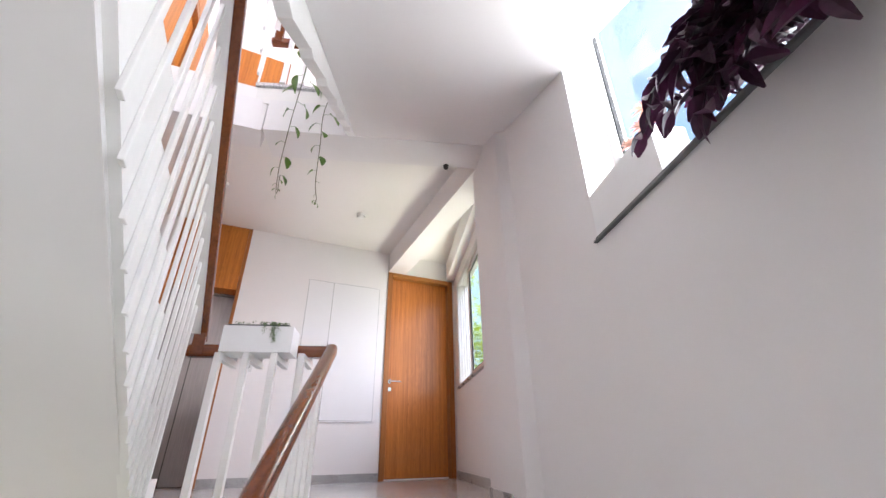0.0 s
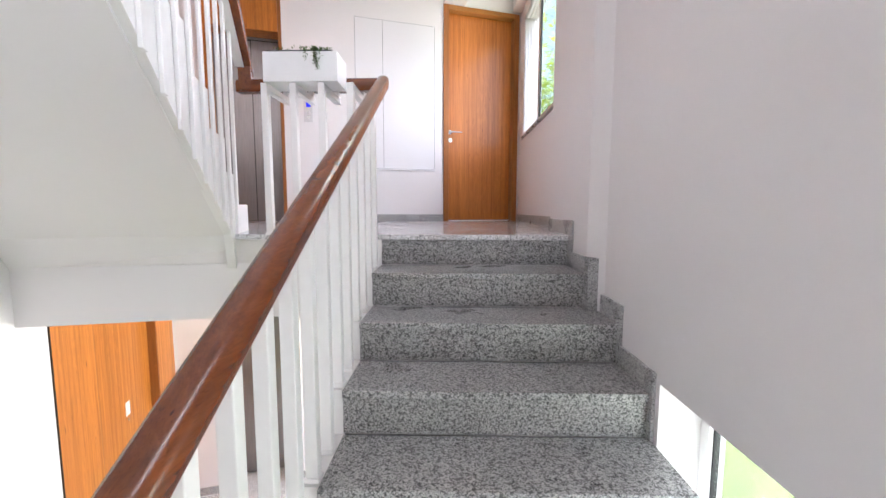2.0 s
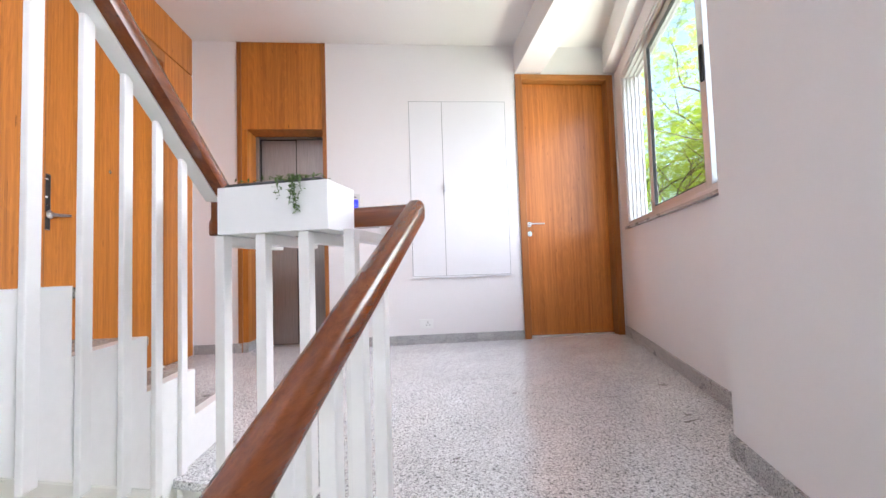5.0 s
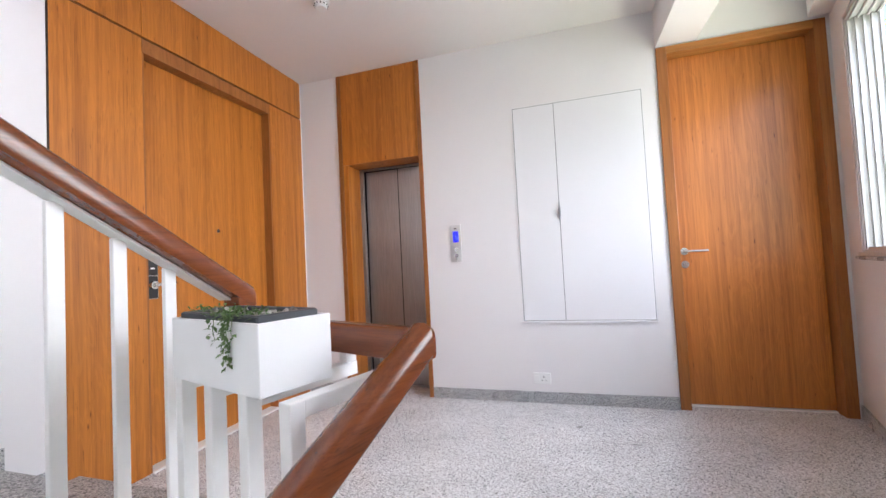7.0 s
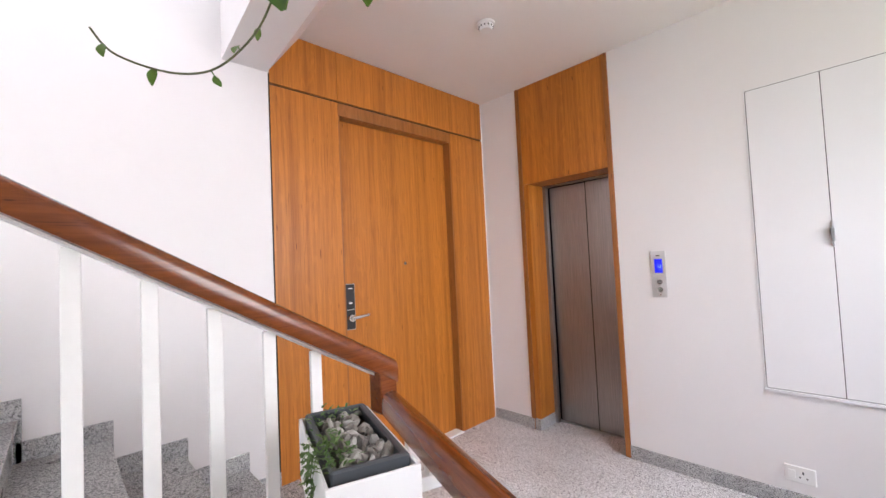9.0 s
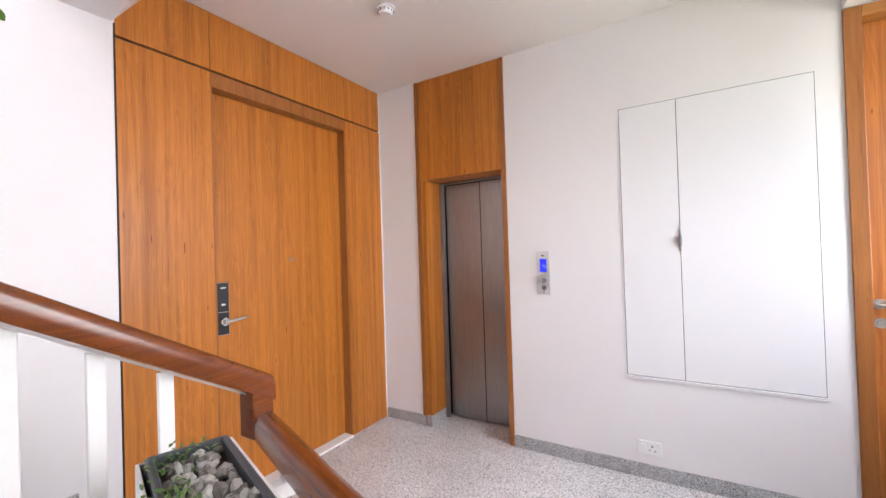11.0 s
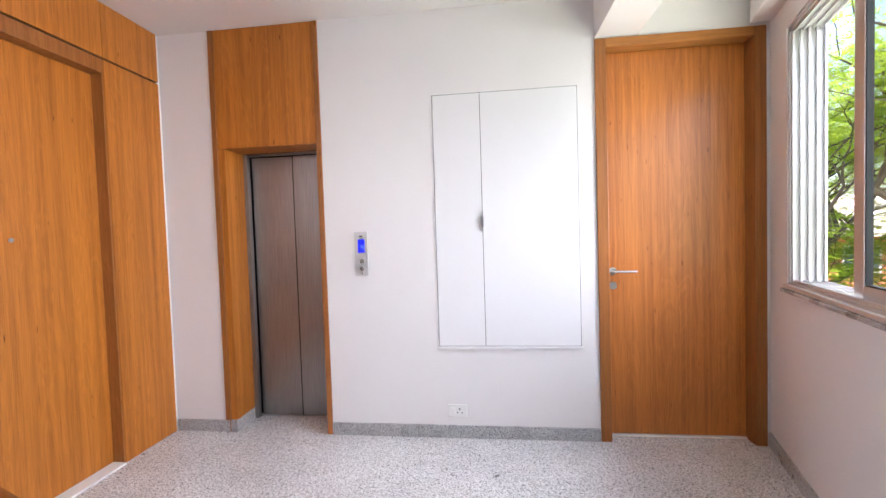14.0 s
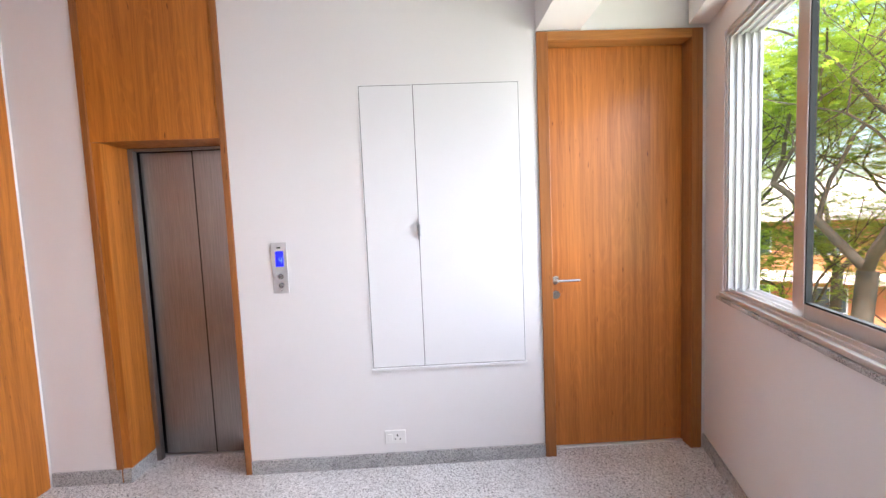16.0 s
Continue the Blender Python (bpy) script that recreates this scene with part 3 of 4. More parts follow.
def landing_guard(k):
    root = thing("landing_guard", Matrix.Translation((0, 0, k * FLOOR)) @ STAIR, "white cranked metal landing guard with a red-brown timber rail", "railing", "landing guards")
    smooth(part("handrail", rail_bar(bmesh.new(), [(-0.950, 0.312, 0.956), (-0.018, 0.284, 0.953)], 0.071, 0.080), RAIL_X, root, "polished red-brown timber handrail with a rounded end"))
    # the upright block that links the level rail to the rising one
    bm = bmesh.new()
    box(bm, -0.037, 0.037, -0.036, 0.036, 0.88, 1.045, 0.006)
    part("rail_knee", bm, RAIL, root, "red-brown timber knee block", STAIR.inverted() @ pose(-1.884, -2.014, 0))
    for u in (-0.640, -0.481, -0.322, -0.163):
        bm = upright(u, 0.004, 0.008, 0.840)
        box(bm, u - BAR, u + BAR, 0.002 + BAR, 0.32, 0.802, 0.840, 0.003)
        box(bm, u - BAR + 0.004, u + BAR - 0.004, 0.282, 0.32, 0.840, 0.878, 0.002)
        part("baluster", bm, METAL_WHITE, root, "white steel bar bent back under the rail")
    return root


def succulents(bm, rng, n, cu, cv, z):
    for i in range(n):
        p = Vector((cu + rng.uniform(-0.05, 0.05), cv + rng.uniform(-0.05, 0.04), z + rng.uniform(0.0, 0.02)))
        a = Vector((rng.uniform(-1, 1), rng.uniform(-1, 1), rng.uniform(0.1, 0.9)))
        leaf(bm, p, a, (0.1, 0.2, 1), rng.uniform(0.010, 0.02), rng.uniform(0.006, 0.011), 0.2, 2)


def pebble(bm, p, r, rng):
    res = bmesh.ops.create_icosphere(bm, subdivisions=1, radius=1.0, matrix=Matrix.LocRotScale(p, Euler([rng.uniform(0, 6) for _ in range(3)]), (r * rng.uniform(0.8, 1.3), r * rng.uniform(0.6, 1.0), r * rng.uniform(0.35, 0.7))))
    for v in res["verts"]:
        v.co += Vector((rng.uniform(-1, 1), rng.uniform(-1, 1), rng.uniform(-1, 1))) * r * 0.16


def planter(k, plants=True):
    """White sheet box over the guard's arms with a dark tray, stones and succulents."""
    rng = random.Random(11 + k)
    root = thing("planter_box", Matrix.Translation((0, 0, k * FLOOR)) @ STAIR, "white metal planter with stones and trailing succulents on the guard" if k == 0 else "white metal planter box on the upper landing guard", "planter", "guard planters")
    u0, u1, v0, v1, z0, z1 = -0.636, -0.226, -0.028, 0.164, 0.841, 1.000
    t = 0.008
    part("box", open_box(u0, u1, v0, v1, z0, z1, t), PLANTER_WHITE, root, "white sheet metal box")
    a, b, c, d, e = u0 + 0.012, u1 - 0.03, v0 + 0.016, v1 - 0.012, 0.016
    bm = open_box(a, b, c, d, z1 - 0.075, z1 + 0.014, e, 0.004)
    part("tray", bm, TRAY, root, "slate grey plastic tray")
    part("soil", boxes((a + e, b - e, c + e, d - e, z1 - 0.06, z1 - 0.016)), SOIL, root)
    bm = bmesh.new()
    for i in range(105):
        pebble(bm, Vector((rng.uniform(a + 0.028, b - 0.028), rng.uniform(c + 0.026, d - 0.026), z1 - 0.012 + rng.uniform(0, 0.012))), rng.uniform(0.011, 0.021), rng)
    tagged(part("gravel", bm, STONE, root, "loose grey pebbles"), kind="stuff")
    if plants:
        bm = bmesh.new()
        for cu, cv, n in ((-0.315, 0.012, 60), (-0.375, 0.008, 60), (-0.435, 0.008, 26), (-0.535, 0.038, 26), (-0.585, 0.068, 24)):
            succulents(bm, rng, n, cu, cv, z1 + 0.004)
        tagged(part("succulent", bm, SUCCULENT, root, "low green succulent leaves"), kind="stuff")
        bm = bmesh.new()
        for u, drop, n in ((-0.341, 0.095, 40), (-0.351, 0.07, 24), (-0.401, 0.045, 14), (-0.321, 0.035, 10)):
            tube(bm, [(u, v0 + 0.034, z1 + 0.012), (u, v0 - 0.002, z1 + 0.02), (u + 0.004, v0 - 0.010, z1 - 0.02), (u + 0.01, v0 - 0.008, z1 - drop)], 0.0012, 0.0008, 5)
            for i in range(n):
                f = i / n
                p = Vector((u + 0.01 * f + rng.uniform(-0.012, 0.012) * (1 - 0.5 * f), v0 - 0.010 + rng.uniform(-0.01, 0.006), z1 + 0.02 - (drop + 0.03) * f))
                leaf(bm, p, (rng.uniform(-1, 1), rng.uniform(-1, 0.1), rng.uniform(-0.8, 0.3)), (0, -0.3, 1), rng.uniform(0.009, 0.017), rng.uniform(0.008, 0.013), 0.2, 2)
        part("trailing_stem", bm, SUCCULENT, root, "trailing green succulent strands")
    return root


for k in (0, 1):
    lower_railing(k)
    landing_guard(k)
    planter(k, k == 0)
for k in (0, 1):
    upper_railing(k)


# ---- panelled entrance door in the west wall ----
def entrance(k):
    x = LEFT + 0.006
    root = thing("entrance_door", Matrix.Translation((x, 0, k * FLOOR)), "closed golden teak entrance door in full-height teak panelling" if k == 0 else "teak entrance door and panelling of another storey", "door", "panelled entrances")
    y0, y1, d0, d1, g, top = -1.956, -0.022, -1.505, -0.438, 2.54, CEIL - 0.002
    deep = -0.30
    part("side_panel", boxes((deep, 0, y0, d0 - 0.001, 0.004, g - 0.008), bevel=0.001), TEAK, root)
    part("side_panel", boxes((deep, 0, d1 + 0.001, y1, 0.004, g - 0.008), bevel=0.001), TEAK, root)
    part("header", boxes((deep, 0, d0, d1, 2.446, g - 0.008), bevel=0.001), TEAK_EDGE, root)
    part("groove", boxes((deep, -0.016, y0, y1, g - 0.008, g + 0.006)), DARK, root, "dark shadow gap")
    for a, b in ((y0, d0 - 0.0015), (d0 + 0.0015, d1 - 0.0015), (d1 + 0.0015, y1)):
        part("top_panel", boxes((deep, 0, a, b, g + 0.006, top), bevel=0.001), TEAK, root)
    for a, b in ((d0, d0 + 0.012), (d1 - 0.012, d1)):
        part("jamb", boxes((deep, -0.003, a, b, 0.004, 2.446)), TEAK_EDGE, root)
    part("edge_trim", boxes((-0.03, 0.003, y0 - 0.006, y0 - 0.0005, 0.19, 2.60)), DARK, root, "dark edge of the panelling")
    part("threshold", boxes((-0.10, 0.012, d0 + 0.012, d1 - 0.012, 0.0, 0.012)), PLASTIC, root, "white threshold strip")
    dx = -0.075
    door = part("door_leaf", boxes((dx - 0.045, dx, d0 + 0.014, d1 - 0.014, 0.014, 2.442), bevel=0.0015), TEAK, root, "golden teak veneer door leaf")
    ly, lz = -1.43, 1.145
    lock = part("digital_lock", boxes((dx, dx + 0.022, ly - 0.036, ly + 0.036, lz - 0.155, lz + 0.155), bevel=0.008), BLACK, door, "black digital lock with a silver edge")
    bm = boxes((dx, dx + 0.016, ly - 0.040, ly + 0.040, lz - 0.159, lz + 0.159), (dx + 0.0215, dx + 0.0235, ly - 0.033, ly + 0.033, lz - 0.022, lz - 0.016), bevel=0.004)
    part("lock_trim", bm, CHROME, door)
    part("lock_mark", boxes((dx + 0.0222, dx + 0.0232, ly - 0.016, ly + 0.016, lz + 0.122, lz + 0.128), (dx + 0.0222, dx + 0.0232, ly - 0.012, ly + 0.012, lz + 0.02, lz + 0.030)), PLASTIC, door)
    bm = disc(bmesh.new(), (dx + 0.02, ly - 0.005, lz - 0.075), (1, 0, 0), 0.024, 0.03)
    tube(bm, [(dx + 0.05, ly - 0.012, lz - 0.075), (dx + 0.055, ly + 0.05, lz - 0.073), (dx + 0.05, ly + 0.125, lz - 0.066)], 0.013, 0.010, 10)
    smooth(part("handle", bm, CHROME, door, "silver lever handle with a dark tip"))
    bm = disc(bmesh.new(), (dx, -0.925, 1.43), (1, 0, 0), 0.013, 0.004)
    part("peephole", bm, CHROME, door, "round silver door viewer")
    if k == -1:
        part("number_plate", boxes((dx, dx + 0.006, -0.965, -0.895, 1.47, 1.59), bevel=0.002), PLASTIC, door, "small white plate")
    return root


# ---- lift ----
def lift_entrance(k):
    root = thing("lift_entrance", Matrix.Translation((0, 0, k * FLOOR)), "brushed steel lift doors, closed, in a teak lined recess" if k == 0 else "closed brushed steel lift doors of another storey", "lift", "lift entrances")
    x0, x1, deep, head = -2.636, -1.844, 0.21, 2.050
    part("overhead_panel", boxes((x0 + 0.034, x1 - 0.026, -0.006, deep, head, CEIL - 0.003), bevel=0.001), TEAK, root, "teak veneer panel above the lift")
    part("lining", boxes((x0 - 0.006, x0 + 0.030, -0.012, -0.001, 0.002, CEIL - 0.004), (x0 + 0.001, x0 + 0.030, -0.002, deep + 0.02, 0.002, CEIL - 0.004), bevel=0.002), TEAK_EDGE, root)
    part("lining", boxes((x1 - 0.024, x1 + 0.012, -0.014, -0.001, 0.002, CEIL - 0.004), (x1 - 0.024, x1 - 0.001, -0.002, deep + 0.02, 0.002, CEIL - 0.004), bevel=0.002), TEAK_EDGE, root)
    part("reveal", boxes((x0 + 0.033, x0 + 0.080, 0.0, deep + 0.02, 0.088, head - 0.002)), TEAK, root)
    part("skirting", boxes((x0 + 0.034, x0 + 0.084, -0.016, deep + 0.01, 0.0, 0.088)), SKIRT_GRANITE, root)
    bm = boxes((x0 + 0.081, x0 + 0.112, deep, deep + 0.04, 0.0, head - 0.002), (x1 - 0.04, x1 - 0.025, deep, deep + 0.04, 0.0, head - 0.002), (x0 + 0.112, x1 - 0.04, deep, deep + 0.04, head - 0.016, head - 0.002), bevel=0.002)
    part("door_frame", bm, STEEL, root, "brushed steel lift door frame")
    part("car_door", boxes((x0 + 0.114, -2.184, deep + 0.062, deep + 0.082, 0.012, head - 0.02), bevel=0.001), STEEL, root)
    part("car_door", boxes((-2.178, x1 - 0.03, deep + 0.045, deep + 0.065, 0.012, head - 0.02), bevel=0.001), STEEL, root)
    part("backing", boxes((x0, x1, deep + 0.085, deep + 0.10, 0.0, CEIL - 0.003)), BLACK, root)
    part("sill", boxes((x0 + 0.046, x1 - 0.026, deep + 0.042, deep + 0.084, -0.004, 0.004)), ALU, root, "metal door sill")
    part("door_seam", boxes((-2.185, -2.177, deep + 0.044, deep + 0.062, 0.012, head - 0.02)), RUBBER, root, "dark seam between the doors")
    return root


def digit_four(bm, x, y, z, w, h, t):
    box(bm, x + w - t, x + w, y - 0.001, y, z, z + h)
    box(bm, x, x + w - t, y - 0.001, y, z + h * 0.42, z + h * 0.42 + t)
    box(bm, x, x + t, y - 0.001, y, z + h * 0.42 + t, z + h)


def call_panel(k):
    root = thing("lift_call_panel", pose(-1.578, 0, 1.275 + k * FLOOR), "brushed steel lift call panel with a lit blue display", "call panel", "lift call panels")
    part("plate", boxes((-0.046, 0.046, -0.008, 0.002, -0.153, 0.153), bevel=0.0015), ALU, root, "brushed silver plate")
    screen = part("screen", boxes((-0.021, 0.027, -0.0095, -0.006, 0.008, 0.10)), SCREEN, root, "glowing blue display")
    bm = bmesh.new()
    if k == 0:
        digit_four(bm, 0.0, -0.0096, 0.028, 0.018, 0.036, 0.003)
    else:
        box(bm, 0.008, 0.011, -0.0106, -0.0096, 0.028, 0.064)
    part("digit", bm, DIGIT, screen, "lit floor number")
    for z in (-0.052, -0.102):
        bm = disc(bmesh.new(), (0.006, -0.006, z), (0, -1, 0), 0.017, 0.008)
        smooth(part("button", bm, CHROME, root, "round chrome button"))
    bm = disc(bmesh.new(), (0.004, -0.006, -0.135), (0, -1, 0), 0.006, 0.0035, 10)
    part("key_switch", bm, CHROME, root)
    part("mark", boxes((-0.010, 0.012, -0.0088, -0.0075, 0.118, 0.126)), RUBBER, root)
    return root


for k in (0, -1, 1):
    entrance(k)
for k in (0, -1, 1):
    lift_entrance(k)
    call_panel(k)

# ---- access panel, socket, service door ----
root = thing("access_panel", pose(0, 0, 0), "white two-leaf flush wall access panel with a small latch", "access panel")
px0, px1, pz0, pz1, ps = -1.055, -0.112, 0.630, 2.321, -0.737
part("frame", boxes((px0 - 0.006, px0, -0.003, 0.001, pz0, pz1 + 0.006), (px1, px1 + 0.006, -0.003, 0.001, pz0, pz1 + 0.006), (px0, px1, -0.004, 0.001, pz1, pz1 + 0.006)), CABINET_WHITE, root)
part("gap", boxes((px0, px1, -0.0025, 0.001, pz0, pz1)), RUBBER, root, "thin dark joint")
part("leaf", boxes((px0 + 0.003, ps - 0.0018, -0.005, -0.001, pz0 + 0.003, pz1 - 0.003), bevel=0.001), CABINET_WHITE, root)
part("leaf", boxes((ps + 0.0018, px1 - 0.003, -0.005, -0.001, pz0 + 0.003, pz1 - 0.003), bevel=0.001), CABINET_WHITE, root)
part("ledge", boxes((px0 - 0.008, px1 + 0.008, -0.016, 0.001, pz0 - 0.016, pz0 - 0.001), bevel=0.002), CABINET_WHITE, root, "thin white bottom ledge")
bm = boxes((ps - 0.008, ps + 0.008, -0.026, -0.004, 1.432, 1.500), (ps - 0.004, ps + 0.004, -0.014, -0.004, 1.405, 1.540), bevel=0.003)
part("latch", bm, LATCH_GREY, root, "small grey metal latch")

root = thing("wall_socket", pose(-0.942, 0, 0.187), "white plastic three-pin wall socket above the skirting", "socket")
part("plate", boxes((-0.065, 0.065, -0.011, 0.001, -0.043, 0.043), bevel=0.004), PLASTIC, root)
part("switch", boxes((-0.046, -0.018, -0.015, -0.010, -0.022, 0.022), bevel=0.002), PLASTIC, root)
part("pin_hole", boxes((0.010, 0.017, -0.0118, -0.0105, 0.006, 0.020)), RUBBER, root)
for x in (-0.004, 0.026):
    part("pin_hole", boxes((x, x + 0.007, -0.0118, -0.0105, -0.016, -0.008)), RUBBER, root)

root = thing("service_door", pose(0, 0, 0), "closed reddish teak veneer door with a satin lever handle", "door")
W, H = 1.004, 2.598
part("frame_side", boxes((0.0, 0.068, -0.014, 0.138, 0.0, H), bevel=0.003), TEAK_EDGE, root)
part("frame_side", boxes((W - 0.068, W, -0.014, 0.138, 0.0, H), bevel=0.003), TEAK_EDGE, root)
part("frame_head", boxes((0.0685, W - 0.0685, -0.014, 0.138, H - 0.056, H), bevel=0.003), TEAK_H, root)
leaf_ob = part("door_leaf", boxes((0.071, W - 0.071, 0.080, 0.122, 0.016, H - 0.059), bevel=0.0015), DOOR_TEAK, root, "smooth reddish teak veneer leaf")
# white strip drawn for the bright line of light under the door
part("threshold", boxes((0.069, W - 0.069, 0.070, 0.135, -0.002, 0.010)), PLASTIC, root, "pale threshold strip for the light gap under the door")
part("backing", boxes((0.0, W, 0.140, 0.16, 0.0, H)), BLACK, root)
hx, hz, fy = 0.112, 1.112, 0.080
bm = disc(bmesh.new(), (hx, fy, hz), (0, -1, 0), 0.026, 0.009)
disc(bm, (hx, fy - 0.008, hz), (0, -1, 0), 0.010, 0.05, 12)
tube(bm, [(hx - 0.006, fy - 0.056, hz), (hx + 0.06, fy - 0.058, hz), (hx + 0.138, fy - 0.056, hz)], 0.0095, 0.0085, 12)
smooth(part("lever_handle", bm, CHROME, leaf_ob, "satin steel lever on a round rose"))
bm = disc(bmesh.new(), (hx, fy, hz - 0.095), (0, -1, 0), 0.026, 0.010)
disc(bm, (hx, fy - 0.009, hz - 0.095), (0, -1, 0), 0.013, 0.006, 14)
smooth(part("thumb_turn", bm, CHROME, leaf_ob, "round satin lock rose"))

# ---- skirting ----
for k in (0, -1):
    z = k * FLOOR
    structure("baseboard", boxes((-1.831, -0.002, -0.014, 0.001, z, z + 0.085)), SKIRT_GRANITE, "grey granite skirting", "skirting")
    structure("baseboard", boxes((LEFT + 0.012, -2.612, -0.014, 0.001, z, z + 0.085)), SKIRT_GRANITE, "grey granite skirting", "skirting")
    structure("baseboard", boxes((RIGHT_U - 0.013, RIGHT_U + 0.001, 0.462, 3.10, z, z + 0.085), (PIL_U - 0.012, RIGHT_U, 0.461, 0.474, z, z + 0.085)), SKIRT_GRANITE, "grey granite skirting", "skirting", STAIR)


# ---- sliding window ----
def window(k):
    root = thing("window_1", Matrix.Translation((0, 0, k * FLOOR)) @ STAIR, "silver aluminium sliding window, partly slid open, over a thin sill", "window", kind="structure")
    u, v0, v1, z0, z1 = RIGHT_U, 0.702, 2.817, 1.039, 2.458
    # jamb with its ribbed tracks
    for v, sgn in ((v1, -1), (v0, 1)):
        a, b = sorted((v, v + sgn * 0.018))
        part("jamb", boxes((u + 0.005, u + 0.16, a, b, z0, z1)), ALU, root)
        for i in range(5):
            c, d = sorted((v + sgn * 0.018, v + sgn * 0.040))
            part("track_rib", boxes((u + 0.012 + i * 0.034, u + 0.022 + i * 0.034, c, d, z0 + 0.03, z1 - 0.03)), ALU, root)
    for z, h in ((z0, 0.028), (z1 - 0.028, 0.028)):
        part("track", boxes((u + 0.005, u + 0.16, v0 + 0.02, v1 - 0.02, z, z + h)), ALU, root)
        for i in range(4):
            zz = z + h if z == z0 else z - 0.016
            part("track_rib", boxes((u + 0.016 + i * 0.04, u + 0.022 + i * 0.04, v0 + 0.042, v1 - 0.042, zz, zz + 0.016)), ALU, root)
    part("window_sill", boxes((u - 0.030, u + 0.004, v0 - 0.03, v1 + 0.012, z0 - 0.026, z0 - 0.006), bevel=0.003), SKIRT_GRANITE, root, "thin grey granite sill")
    part("sill_trim", boxes((u - 0.018, u + 0.006, v0 - 0.03, v1 + 0.008, z0 - 0.005, z0 + 0.016), bevel=0.003), ALU, root, "silver frame edge above the sill")

    def sash(a, b, off, latch):
        s = 0.078
        ob = part("sash", boxes((u + off, u + off + 0.03, a, a + s, z0 + 0.03, z1 - 0.03), (u + off, u + off + 0.03, b - s, b, z0 + 0.03, z1 - 0.03), (u + off, u + off + 0.03, a + s, b - s, z0 + 0.03, z0 + 0.088), (u + off, u + off + 0.03, a + s, b - s, z1 - 0.085, z1 - 0.03), bevel=0.003), ALU, root, "silver sliding sash frame")
        g = boxes((u + off + 0.004, u + off + 0.026, a + s, a + s + 0.008, z0 + 0.088, z1 - 0.085), (u + off + 0.004, u + off + 0.026, b - s - 0.008, b - s, z0 + 0.088, z1 - 0.085), (u + off + 0.004, u + off + 0.026, a + s + 0.008, b - s - 0.008, z0 + 0.088, z0 + 0.095), (u + off + 0.004, u + off + 0.026, a + s + 0.008, b - s - 0.008, z1 - 0.092, z1 - 0.085))
        part("gasket", g, RUBBER, ob, "black rubber glazing seal")
        pane = part("pane", boxes((u + off + 0.012, u + off + 0.018, a + s + 0.002, b - s - 0.002, z0 + 0.090, z1 - 0.087)), GLASS, ob, "clear glass")
        pane.visible_shadow = False
        if latch:
            part("latch", boxes((u + off - 0.014, u + off, a + 0.012, a + 0.036, 1.66, 1.86), bevel=0.004), RUBBER, ob, "black sash pull")

    sash(1.16, 2.250, 0.052, True)
    sash(0.745, 1.30, 0.092, False)
    return root


for k in (0,):
    window(k)

# ---- slit windows along the flight, with their planter boxes ----
for k in (0, -1):
    root = thing("window_2", Matrix.Translation((0, 0, k * FLOOR)) @ STAIR, "tall white stair window beside the flight", "window", kind="structure")
    vj = -1.30 if k == 0 else -0.93
    part("frame", boxes((STAIR_U + 0.15, STAIR_U + 0.20, vj - 0.045, vj - 0.001, 1.002, 2.634), (STAIR_U + 0.15, STAIR_U + 0.20, -3.699, -3.655, 1.002, 2.634), (STAIR_U + 0.15, STAIR_U + 0.20, -3.655, vj - 0.045, 1.002, 1.05), (STAIR_U + 0.15, STAIR_U + 0.20, -3.655, vj - 0.045, 2.59, 2.634)), METAL_WHITE, root)
    part("gasket", boxes((STAIR_U + 0.165, STAIR_U + 0.185, vj - 0.052, vj - 0.045, 1.05, 2.59)), RUBBER, root)
    pane = part("pane", boxes((STAIR_U + 0.172, STAIR_U + 0.178, -3.655, vj - 0.052, 1.05, 2.59)), GLASS, root)
    pane.visible_shadow = False
    structure("window_ledge", boxes((STAIR_U - 0.012, STAIR_U + 0.14, -3.69, vj - 0.004, 1.002, 1.012), (STAIR_U - 0.018, STAIR_U - 0.001, -3.69, vj + 0.004, 0.992, 1.001), bevel=0.003), SILL_GREY, "grey metal sill strip of the stair window", "sill", Matrix.Translation((0, 0, k * FLOOR)) @ STAIR)


def window_box(k, vj):
    root = thing("window_planter", Matrix.Translation((0, 0, k * FLOOR)) @ STAIR, "white metal planter box on the stair window's sill", "planter", "window planters")
    u0, u1, v0, v1, z0, z1, t = STAIR_U - 0.004, STAIR_U + 0.12, vj - 0.41, vj - 0.006, 1.013, 1.195, 0.006
    part("box", open_box(u0, u1, v0, v1, z0, z1, t), PLANTER_WHITE, root)
    part("soil", boxes((u0 + t, u1 - t, v0 + t, v1 - t, z0 + t, z1 - 0.02)), SOIL, root)
    return root, v0, z1


_, bv, bz = window_box(0, -1.30)
rng = random.Random(5)
flowers = thing("flowering_succulent", Matrix.Translation((0, 0, 0)) @ STAIR, "pale peach flowering succulent in the window planter", "plant")
for cv, h in ((bv + 0.03, 0.10), (bv + 0.06, 0.05), (bv + 0.13, 0.035)):
    c = Vector((STAIR_U + 0.03, cv, bz + h))
    bm = bmesh.new()
    for ring, (m, lng, rise) in enumerate(((9, 0.045, 0.15), (7, 0.032, 0.6))):
        for i in range(m):
            a = 2 * math.pi * i / m + ring
            leaf(bm, c, (math.cos(a), math.sin(a), rise), (0, 0, 1), lng, 0.013, 0.2, 3)
    part("rosette", bm, BLOSSOM, flowers)
    part("stem", tube(bmesh.new(), [(STAIR_U + 0.04, cv, bz - 0.03), (STAIR_U + 0.03, cv, bz + h)], 0.003, 0.002, 6), STEM, flowers)

